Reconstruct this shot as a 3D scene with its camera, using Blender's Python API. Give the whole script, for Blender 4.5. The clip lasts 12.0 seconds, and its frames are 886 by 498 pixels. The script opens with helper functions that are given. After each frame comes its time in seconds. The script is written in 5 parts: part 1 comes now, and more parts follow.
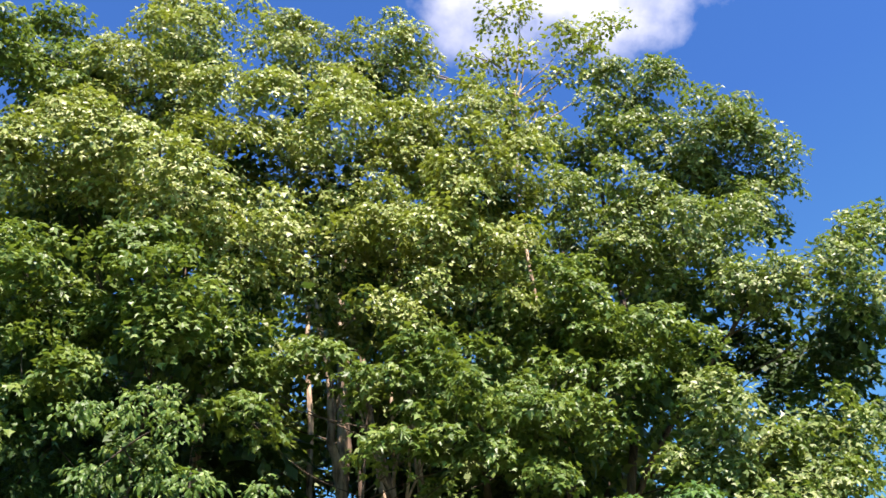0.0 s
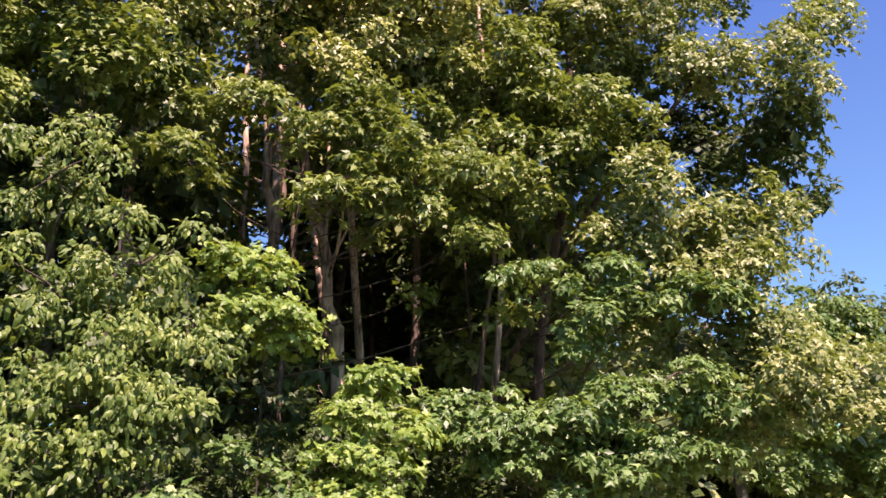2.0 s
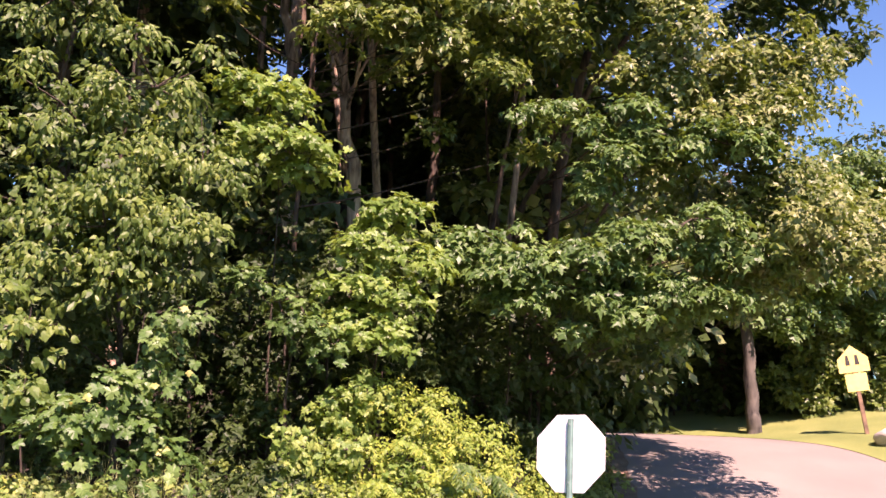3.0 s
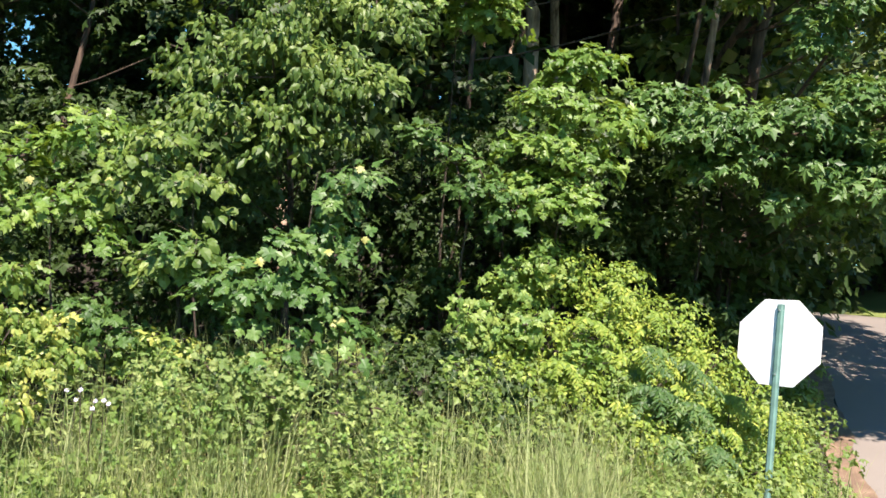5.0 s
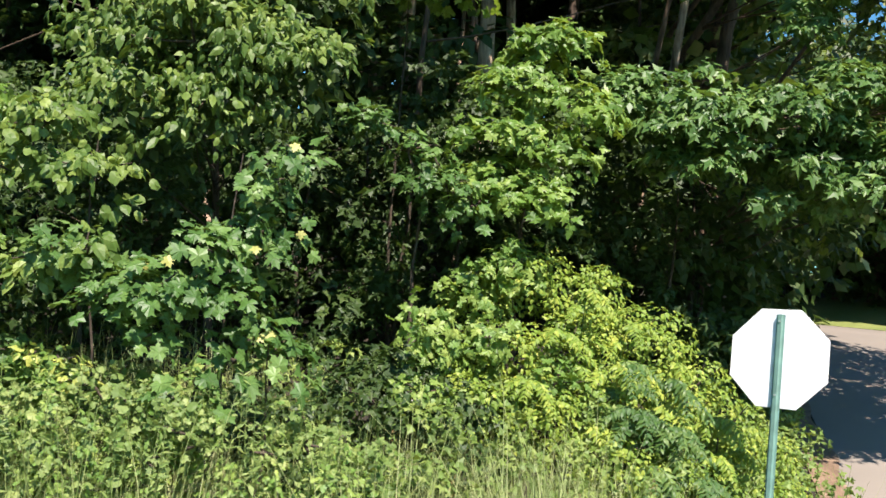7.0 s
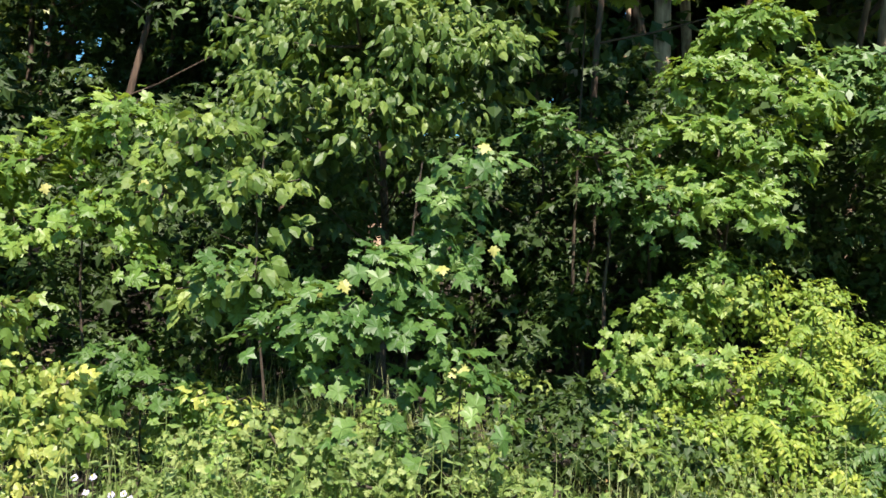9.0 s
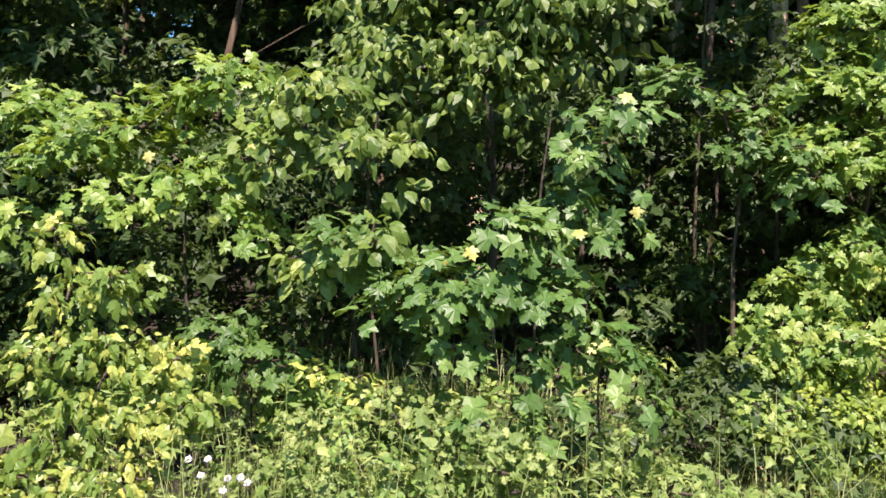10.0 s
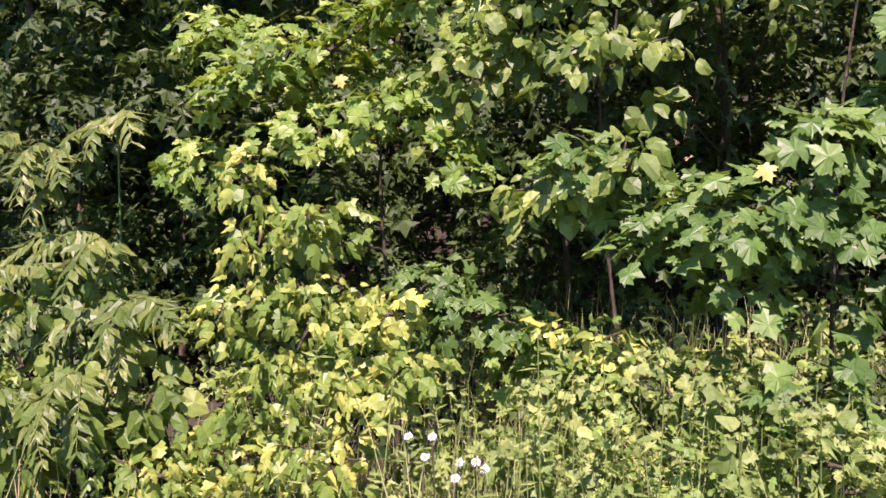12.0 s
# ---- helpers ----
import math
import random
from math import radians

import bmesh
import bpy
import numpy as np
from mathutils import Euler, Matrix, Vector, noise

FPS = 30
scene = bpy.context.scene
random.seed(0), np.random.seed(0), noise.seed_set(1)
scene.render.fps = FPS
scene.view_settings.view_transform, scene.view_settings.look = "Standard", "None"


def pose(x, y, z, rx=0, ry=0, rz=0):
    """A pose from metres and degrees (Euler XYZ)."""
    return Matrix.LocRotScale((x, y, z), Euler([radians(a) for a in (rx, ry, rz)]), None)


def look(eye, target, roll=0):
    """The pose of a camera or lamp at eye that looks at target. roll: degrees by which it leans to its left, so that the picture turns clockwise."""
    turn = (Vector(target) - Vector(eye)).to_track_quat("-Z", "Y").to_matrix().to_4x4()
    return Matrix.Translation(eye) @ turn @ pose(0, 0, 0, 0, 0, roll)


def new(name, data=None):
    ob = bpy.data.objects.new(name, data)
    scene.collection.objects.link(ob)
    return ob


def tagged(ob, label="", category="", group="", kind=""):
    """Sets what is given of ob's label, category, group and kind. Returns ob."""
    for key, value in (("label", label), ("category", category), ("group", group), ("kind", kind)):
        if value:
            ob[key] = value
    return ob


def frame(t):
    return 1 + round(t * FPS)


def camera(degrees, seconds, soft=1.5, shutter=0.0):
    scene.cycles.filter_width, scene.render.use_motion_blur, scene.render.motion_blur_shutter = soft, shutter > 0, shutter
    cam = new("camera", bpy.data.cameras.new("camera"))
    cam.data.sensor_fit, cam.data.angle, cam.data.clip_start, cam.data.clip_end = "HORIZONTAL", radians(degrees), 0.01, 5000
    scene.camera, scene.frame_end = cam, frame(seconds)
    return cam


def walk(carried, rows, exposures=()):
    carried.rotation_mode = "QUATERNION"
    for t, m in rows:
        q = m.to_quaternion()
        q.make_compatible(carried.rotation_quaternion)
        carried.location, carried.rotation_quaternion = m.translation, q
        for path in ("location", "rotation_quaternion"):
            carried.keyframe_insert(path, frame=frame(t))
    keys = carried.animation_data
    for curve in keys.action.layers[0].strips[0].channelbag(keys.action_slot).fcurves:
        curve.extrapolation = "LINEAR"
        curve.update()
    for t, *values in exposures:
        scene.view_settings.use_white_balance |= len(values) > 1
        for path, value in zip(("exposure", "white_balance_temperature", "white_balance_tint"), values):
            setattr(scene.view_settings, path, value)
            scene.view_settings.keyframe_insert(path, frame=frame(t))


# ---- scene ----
cam = camera(51.0, 12.0, soft=1.6, shutter=0.0)
# seconds, eye, yaw, pitch, lean
ROWS = [
    (0, 0.000, 0.000, 1.902, -2.47, 37.06, -4.04),
    (0.5, -0.015, -0.010, 1.937, -2.62, 34.45, -3.66),
    (1, -0.013, -0.002, 1.966, -2.30, 29.71, -2.60),
    (1.5, -0.001, 0.002, 1.932, -4.07, 26.68, -1.77),
    (2, -0.005, 0.012, 1.946, -6.00, 21.84, -0.78),
    (2.5, 0.020, 0.036, 1.925, -5.86, 17.45, -0.06),
    (3, 0.048, 0.094, 1.937, -4.80, 11.94, 1.84),
    (3.5, 0.087, 0.183, 1.951, 1.15, 7.14, 3.87),
    (3.7, 0.050, 0.270, 1.965, 1.82, 6.06, 5.09),
    (5.3, -0.219, 1.115, 2.076, 4.61, 2.80, 4.44),
    (5.5, -0.217, 1.215, 2.064, 3.54, 3.14, 4.94),
    (6, -0.251, 1.502, 2.045, 1.12, 3.68, 5.55),
    (6.5, -0.272, 1.726, 2.056, -0.00, 2.75, 5.60),
    (6.7, -0.315, 1.925, 2.077, 0.20, 3.69, 5.08),
    (8.3, -0.562, 2.620, 2.047, 3.62, 2.69, 4.95),
    (8.5, -0.605, 2.745, 2.054, 4.79, 2.67, 4.09),
    (9, -0.700, 2.951, 2.048, 10.30, 4.64, 3.30),
    (9.5, -0.819, 3.124, 2.026, 15.37, 4.40, 3.36),
    (10, -1.004, 3.305, 1.992, 15.25, 3.14, 3.06),
    (10.5, -1.114, 3.494, 1.932, 17.33, 1.09, 3.40),
    (11, -1.239, 3.649, 1.994, 23.27, 1.04, 1.85),
    (11.5, -1.430, 3.871, 1.919, 26.89, -0.31, 2.26),
    (12, -1.595, 4.025, 1.916, 25.27, -0.06, 2.00),
]
EXPOSURES = [(0.0, 1.66, 6800, 18), (0.5, 1.68, 6900, 28), (1.2, 1.7, 7100, 42), (2.0, 1.7, 7500, 54), (3.0, 1.64, 7700, 60), (3.5, 1.54, 7000, 40), (5.5, 1.41, 6750, 22), (8.5, 1.22, 6750, 16), (9.5, 1.4, 6900, 22), (10.5, 1.5, 6950, 35), (11.0, 1.46, 6900, 36), (11.5, 1.49, 7000, 50), (12.0, 1.49, 7000, 52)]
walk(cam, [(t, pose(x, y, z, 90 + pitch, 0, yaw) @ pose(0, 0, 0, 0, 0, roll)) for t, x, y, z, yaw, pitch, roll in ROWS], EXPOSURES)

# ---------------------------------------------------------------- light
TO_SUN = Vector((0.24, -0.66, 0.92)).normalized()
SUN_EL = math.asin(TO_SUN.z)
SUN_ROT = math.atan2(TO_SUN.x, TO_SUN.y)
world = bpy.data.worlds.new("sky")
scene.world = world
world.use_nodes = True
wn, wl = world.node_tree.nodes, world.node_tree.links
wn.clear()
sky = wn.new("ShaderNodeTexSky")
sky.sky_type, sky.sun_disc = "NISHITA", False
sky.sun_elevation, sky.sun_rotation = SUN_EL, SUN_ROT
sky.air_density, sky.dust_density, sky.ozone_density = 1.0, 0.3, 2.5
coord = wn.new("ShaderNodeTexCoord")
# one fair-weather cloud, in the sky over the crowns
cloud_at = wn.new("ShaderNodeVectorMath")
cloud_at.operation = "SUBTRACT"
cloud_at.inputs[1].default_value = (0.150, 0.60, 0.785)
wl.new(coord.outputs["Generated"], cloud_at.inputs[0])
cloud_scale = wn.new("ShaderNodeVectorMath")
cloud_scale.operation = "MULTIPLY"
cloud_scale.inputs[1].default_value = (6.5, 13.0, 13.0)
wl.new(cloud_at.outputs[0], cloud_scale.inputs[0])
cloud_len = wn.new("ShaderNodeVectorMath")
cloud_len.operation = "LENGTH"
wl.new(cloud_scale.outputs[0], cloud_len.inputs[0])
cloud_noise = wn.new("ShaderNodeTexNoise")
cloud_noise.inputs["Scale"].default_value = 9.0
cloud_noise.inputs["Detail"].default_value = 7.0
cloud_noise.inputs["Roughness"].default_value = 0.55
wl.new(coord.outputs["Generated"], cloud_noise.inputs["Vector"])
cloud_sum = wn.new("ShaderNodeMath")
cloud_sum.operation = "MULTIPLY_ADD"
cloud_sum.inputs[1].default_value = -2.6
wl.new(cloud_noise.outputs["Fac"], cloud_sum.inputs[0])
wl.new(cloud_len.outputs["Value"], cloud_sum.inputs[2])
cloud_ramp = wn.new("ShaderNodeMapRange")
cloud_ramp.inputs["From Min"].default_value = -0.25
cloud_ramp.inputs["From Max"].default_value = -1.5
wl.new(cloud_sum.outputs[0], cloud_ramp.inputs["Value"])
sky_mix = wn.new("ShaderNodeMix")
sky_mix.data_type = "RGBA"
sky_mix.inputs["B"].default_value = (9.0, 9.2, 9.6, 1)
tint = wn.new("ShaderNodeMix")
tint.data_type, tint.blend_type = "RGBA", "MULTIPLY"
tint.inputs["Factor"].default_value = 1.0
high = wn.new("ShaderNodeSeparateXYZ")
wl.new(coord.outputs["Generated"], high.inputs[0])
rise = wn.new("ShaderNodeMapRange")
rise.inputs["From Min"].default_value, rise.inputs["From Max"].default_value = 0.12, 0.68
wl.new(high.outputs["Z"], rise.inputs["Value"])
deep = wn.new("ShaderNodeMix")
deep.data_type = "RGBA"
deep.inputs["A"].default_value, deep.inputs["B"].default_value = (0.68, 1.42, 1.26, 1), (0.44, 0.88, 1.45, 1)
wl.new(rise.outputs["Result"], deep.inputs["Factor"])
wl.new(deep.outputs["Result"], tint.inputs["B"])
wl.new(sky.outputs[0], tint.inputs["A"])
wl.new(cloud_ramp.outputs["Result"], sky_mix.inputs["Factor"])
wl.new(tint.outputs["Result"], sky_mix.inputs["A"])
back = wn.new("ShaderNodeBackground")
back.inputs["Strength"].default_value = 0.06
wl.new(sky_mix.outputs["Result"], back.inputs["Color"])
wout = wn.new("ShaderNodeOutputWorld")
wl.new(back.outputs[0], wout.inputs["Surface"])

sun = new("sun", bpy.data.lights.new("sun", "SUN"))
sun.data.energy, sun.data.angle, sun.data.color = 5.0, radians(0.53), (1.0, 0.95, 0.86)
sun.matrix_world = look(TO_SUN * 60, (0, 0, 0))


# ---------------------------------------------------------------- materials
def material(name):
    m = bpy.data.materials.new(name)
    m.use_nodes = True
    n = m.node_tree.nodes
    return m, n, m.node_tree.links, n["Principled BSDF"]


def ramp(nodes, stops):
    r = nodes.new("ShaderNodeValToRGB")
    e = r.color_ramp.elements
    while len(e) < len(stops):
        e.new(0.5)
    for k, (p, c) in zip(e, stops):
        k.position, k.color = p, (*c, 1)
    return r


def leaf_material(name, dark, mid, light, through_colour, gloss=0.47, translucent=0.28, patch=None):
    """A leaf: a shade of its own, mottled, glossy above, letting light through."""
    m, n, l, b = material(name)
    geo, info, co = n.new("ShaderNodeNewGeometry"), n.new("ShaderNodeObjectInfo"), n.new("ShaderNodeTexCoord")
    add = n.new("ShaderNodeMath")
    l.new(geo.outputs["Random Per Island"], add.inputs[0])
    l.new(info.outputs["Random"], add.inputs[1])
    fr = n.new("ShaderNodeMath")
    fr.operation = "FRACT"
    l.new(add.outputs[0], fr.inputs[0])
    big = n.new("ShaderNodeTexNoise")
    big.inputs["Scale"].default_value = 2.3
    big.inputs["Detail"].default_value = 2
    l.new(geo.outputs["Position"], big.inputs["Vector"])
    mixv = n.new("ShaderNodeMath")
    mixv.operation = "MULTIPLY_ADD"
    mixv.inputs[1].default_value = 0.34
    l.new(fr.outputs[0], mixv.inputs[0])
    half = n.new("ShaderNodeMath")
    half.operation = "MULTIPLY"
    half.inputs[1].default_value = 0.72
    l.new(big.outputs["Fac"], half.inputs[0])
    l.new(half.outputs[0], mixv.inputs[2])
    r = ramp(n, [(0.12, dark), (0.5, mid), (0.88, light)])
    l.new(mixv.outputs[0], r.inputs[0])
    fine = n.new("ShaderNodeTexNoise")
    fine.inputs["Scale"].default_value = 60
    fine.inputs["Detail"].default_value = 3
    l.new(geo.outputs["Position"], fine.inputs["Vector"])
    fr2 = ramp(n, [(0.3, (0.78, 0.78, 0.78)), (0.7, (1.12, 1.12, 1.12))])
    l.new(fine.outputs["Fac"], fr2.inputs[0])
    mul = n.new("ShaderNodeMix")
    mul.data_type, mul.blend_type = "RGBA", "MULTIPLY"
    mul.inputs["Factor"].default_value = 1
    hue = r.outputs[0]
    if patch:
        wide = n.new("ShaderNodeTexNoise")
        wide.inputs["Scale"].default_value = 0.55
        l.new(geo.outputs["Position"], wide.inputs["Vector"])
        lim = n.new("ShaderNodeMapRange")
        lim.inputs["From Min"].default_value, lim.inputs["From Max"].default_value = 0.52, 0.62
        lim.inputs["To Max"].default_value = 0.75
        l.new(wide.outputs["Fac"], lim.inputs["Value"])
        other = n.new("ShaderNodeMix")
        other.data_type = "RGBA"
        other.inputs["B"].default_value = (*patch, 1)
        l.new(lim.outputs["Result"], other.inputs["Factor"])
        l.new(r.outputs[0], other.inputs["A"])
        hue = other.outputs["Result"]
    l.new(hue, mul.inputs["A"])
    l.new(fr2.outputs[0], mul.inputs["B"])
    l.new(mul.outputs["Result"], b.inputs["Base Color"])
    b.inputs["Roughness"].default_value = gloss
    b.inputs["Specular IOR Level"].default_value = 0.40
    bump = n.new("ShaderNodeBump")
    bump.inputs["Strength"].default_value = 0.25
    bump.inputs["Distance"].default_value = 0.004
    l.new(fine.outputs["Fac"], bump.inputs["Height"])
    l.new(bump.outputs[0], b.inputs["Normal"])
    tr = n.new("ShaderNodeBsdfTranslucent")
    tr.inputs["Color"].default_value = (*through_colour, 1)
    mx = n.new("ShaderNodeMixShader")
    mx.inputs[0].default_value = translucent
    l.new(b.outputs[0], mx.inputs[1])
    l.new(tr.outputs[0], mx.inputs[2])
    l.new(mx.outputs[0], n["Material Output"].inputs["Surface"])
    return m


LEAF_MAPLE = leaf_material("maple_leaf", (0.024, 0.064, 0.012), (0.064, 0.144, 0.030), (0.180, 0.285, 0.072), (0.17, 0.27, 0.03))
# Cream highlights, pale leaf undersides and backlit yellow-green are put into the crown colour.
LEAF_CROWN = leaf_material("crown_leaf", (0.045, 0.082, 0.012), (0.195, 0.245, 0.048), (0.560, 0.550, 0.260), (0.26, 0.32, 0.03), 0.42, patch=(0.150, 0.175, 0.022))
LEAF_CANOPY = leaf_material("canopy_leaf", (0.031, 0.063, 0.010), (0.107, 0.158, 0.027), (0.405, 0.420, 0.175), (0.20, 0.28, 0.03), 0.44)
LEAF_LINDEN = leaf_material("linden_leaf", (0.028, 0.064, 0.010), (0.080, 0.145, 0.024), (0.235, 0.305, 0.066), (0.19, 0.28, 0.03), 0.5)
LEAF_GOLD = leaf_material("golden_leaf", (0.05, 0.11, 0.02), (0.125, 0.21, 0.038), (0.55, 0.54, 0.13), (0.36, 0.42, 0.06), 0.45)
LEAF_VINE = leaf_material("vine_leaf", (0.055, 0.120, 0.014), (0.165, 0.260, 0.032), (0.43, 0.46, 0.075), (0.30, 0.38, 0.03), 0.55)
LEAF_HERB_GREEN = leaf_material("bramble_leaf", (0.040, 0.10, 0.016), (0.125, 0.225, 0.042), (0.33, 0.40, 0.09), (0.25, 0.38, 0.03), 0.5)
LEAF_SUMAC = leaf_material("sumac_leaf", (0.024, 0.066, 0.014), (0.058, 0.128, 0.030), (0.17, 0.25, 0.055), (0.2, 0.3, 0.05), 0.5)
LEAF_SUMAC_SUN = leaf_material("sunlit_sumac_leaf", (0.030, 0.068, 0.013), (0.072, 0.124, 0.025), (0.195, 0.228, 0.058), (0.28, 0.34, 0.05), 0.48)
LEAF_BRIGHT = leaf_material("bright_maple_leaf", (0.040, 0.096, 0.015), (0.115, 0.215, 0.036), (0.310, 0.410, 0.095), (0.30, 0.42, 0.04), 0.45, 0.34)
LEAF_OLIVE = leaf_material("olive_maple_leaf", (0.029, 0.063, 0.010), (0.088, 0.146, 0.025), (0.260, 0.315, 0.080), (0.20, 0.28, 0.03), 0.45)
LEAF_PALE = leaf_material("pale_weed_leaf", (0.052, 0.102, 0.024), (0.138, 0.210, 0.050), (0.345, 0.395, 0.130), (0.32, 0.42, 0.10), 0.6)
LEAF_DEEP = leaf_material("deep_green_leaf", (0.020, 0.052, 0.010), (0.050, 0.118, 0.022), (0.130, 0.225, 0.044), (0.12, 0.22, 0.025), 0.5)
# Darker leaf for growth in the wood; the shade is put into its colour.
LEAF_SHADE = leaf_material("shade_dark_leaf", (0.016, 0.040, 0.009), (0.033, 0.069, 0.0135), (0.065, 0.106, 0.019), (0.08, 0.14, 0.02), 0.55)
SEED = leaf_material("seed_spike", (0.16, 0.10, 0.035), (0.30, 0.19, 0.07), (0.44, 0.33, 0.14), (0.3, 0.2, 0.06), 0.7, 0.15)
GRASS = leaf_material("grass_blade", (0.13, 0.18, 0.06), (0.26, 0.32, 0.11), (0.48, 0.47, 0.24), (0.32, 0.36, 0.09), 0.6, 0.3)
HERB = leaf_material("herb_leaf", (0.050, 0.100, 0.020), (0.130, 0.210, 0.042), (0.330, 0.390, 0.110), (0.28, 0.37, 0.05), 0.55)


def bark_material(name, dark, light, scale=6.0):
    m, n, l, b = material(name)
    co = n.new("ShaderNodeNewGeometry")
    st = n.new("ShaderNodeVectorMath")
    st.operation = "MULTIPLY"
    st.inputs[1].default_value = (scale * 3, scale * 3, scale * 0.6)
    l.new(co.outputs["Position"], st.inputs[0])
    a = n.new("ShaderNodeTexNoise")
    a.inputs["Scale"].default_value = 1.0
    a.inputs["Detail"].default_value = 6
    l.new(st.outputs[0], a.inputs["Vector"])
    p = n.new("ShaderNodeTexNoise")
    p.inputs["Scale"].default_value = 2.2
    p.inputs["Detail"].default_value = 3
    l.new(co.outputs["Position"], p.inputs["Vector"])
    s = n.new("ShaderNodeMath")
    s.operation = "MULTIPLY_ADD"
    s.inputs[1].default_value = 0.55
    l.new(a.outputs["Fac"], s.inputs[0])
    h = n.new("ShaderNodeMath")
    h.operation = "MULTIPLY"
    h.inputs[1].default_value = 0.45
    l.new(p.outputs["Fac"], h.inputs[0])
    l.new(h.outputs[0], s.inputs[2])
    r = ramp(n, [(0.36, dark), (0.62, light)])
    l.new(s.outputs[0], r.inputs[0])
    l.new(r.outputs[0], b.inputs["Base Color"])
    b.inputs["Roughness"].default_value = 0.9
    bump = n.new("ShaderNodeBump")
    bump.inputs["Strength"].default_value = 0.9
    bump.inputs["Distance"].default_value = 0.03
    l.new(a.outputs["Fac"], bump.inputs["Height"])
    l.new(bump.outputs[0], b.inputs["Normal"])
    return m


BARK = bark_material("maple_bark", (0.022, 0.015, 0.010), (0.13, 0.085, 0.055))
BARK_PALE = bark_material("pale_bark", (0.06, 0.036, 0.022), (0.50, 0.36, 0.25))
BARK_GREY = bark_material("mottled_grey_bark", (0.014, 0.013, 0.010), (0.12, 0.105, 0.08), 3.0)
TWIG = bark_material("twig_bark", (0.028, 0.021, 0.013), (0.085, 0.062, 0.04), 20)
DRY = bark_material("dry_stem", (0.25, 0.20, 0.12), (0.45, 0.38, 0.25), 20)


def ground_material(name, stops, scale, fine=40.0, rough=0.95, bump_d=0.02):
    m, n, l, b = material(name)
    co = n.new("ShaderNodeNewGeometry")
    a, f = n.new("ShaderNodeTexNoise"), n.new("ShaderNodeTexNoise")
    a.inputs["Scale"].default_value, a.inputs["Detail"].default_value = scale, 5
    f.inputs["Scale"].default_value, f.inputs["Detail"].default_value = fine, 5
    l.new(co.outputs["Position"], a.inputs["Vector"])
    l.new(co.outputs["Position"], f.inputs["Vector"])
    mx = n.new("ShaderNodeMix")
    mx.inputs[0].default_value = 0.5
    l.new(a.outputs["Fac"], mx.inputs[2])
    l.new(f.outputs["Fac"], mx.inputs[3])
    r = ramp(n, stops)
    l.new(mx.outputs[0], r.inputs[0])
    l.new(r.outputs[0], b.inputs["Base Color"])
    b.inputs["Roughness"].default_value = rough
    bump = n.new("ShaderNodeBump")
    bump.inputs["Strength"].default_value = 0.6
    bump.inputs["Distance"].default_value = bump_d
    l.new(f.outputs["Fac"], bump.inputs["Height"])
    l.new(bump.outputs[0], b.inputs["Normal"])
    return m


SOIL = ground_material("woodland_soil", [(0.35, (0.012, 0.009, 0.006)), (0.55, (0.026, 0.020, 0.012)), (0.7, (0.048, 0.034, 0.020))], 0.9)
ASPHALT = ground_material("worn_asphalt", [(0.35, (0.165, 0.144, 0.118)), (0.55, (0.20, 0.174, 0.142)), (0.7, (0.245, 0.214, 0.176))], 0.6, 180, 0.9, 0.004)
LAWN = ground_material("mown_lawn", [(0.35, (0.10, 0.14, 0.03)), (0.55, (0.17, 0.20, 0.05)), (0.7, (0.24, 0.25, 0.08))], 0.8, 60)
# Darker than the lawn, to cut the light bounced onto the bank.
VERGE = ground_material("low_bounce_grass", [(0.35, (0.04, 0.05, 0.018)), (0.55, (0.065, 0.08, 0.026)), (0.7, (0.10, 0.11, 0.04))], 0.9, 70)
LITTER = ground_material("leaf_litter", [(0.35, (0.10, 0.065, 0.04)), (0.55, (0.20, 0.13, 0.08)), (0.7, (0.30, 0.23, 0.15))], 5, 60)


def paint(name, colour, rough=0.5, metal=0.0, wear=0.06):
    m, n, l, b = material(name)
    co = n.new("ShaderNodeNewGeometry")
    f = n.new("ShaderNodeTexNoise")
    f.inputs["Scale"].default_value, f.inputs["Detail"].default_value = 9, 6
    l.new(co.outputs["Position"], f.inputs["Vector"])
    lo, hi = [c * (1 - wear * 2) for c in colour], [min(1, c * (1 + wear)) for c in colour]
    r = ramp(n, [(0.35, lo), (0.6, hi)])
    l.new(f.outputs["Fac"], r.inputs[0])
    l.new(r.outputs[0], b.inputs["Base Color"])
    b.inputs["Roughness"].default_value, b.inputs["Metallic"].default_value = rough, metal
    return m


SIGN_WHITE = paint("sign_white", (0.80, 0.80, 0.80), 0.45)
POST_GREEN = paint("post_green", (0.125, 0.235, 0.195), 0.5, 0.0, 0.12)
SIGN_YELLOW = paint("sign_yellow", (0.78, 0.64, 0.19), 0.5)
SIGN_BLACK = paint("sign_black", (0.03, 0.025, 0.02), 0.6)
STEEL = paint("galvanised_steel", (0.45, 0.45, 0.44), 0.45, 0.8)
POST_BROWN = paint("post_brown", (0.20, 0.12, 0.07), 0.8, 0.0, 0.2)
ROCK = ground_material("pale_rock", [(0.35, (0.30, 0.27, 0.22)), (0.6, (0.50, 0.45, 0.38))], 6)
PETAL = paint("petal_lilac", (0.66, 0.61, 0.82), 0.7)
PETAL_WHITE = paint("petal_white", (0.62, 0.62, 0.55), 0.7)


# ---------------------------------------------------------------- helpers for meshes
def thing(name, at, label, category, group="", kind=""):
    e = new(name)
    e.location = at
    e.empty_display_size = 0.2
    return tagged(e, label, category, group, kind)


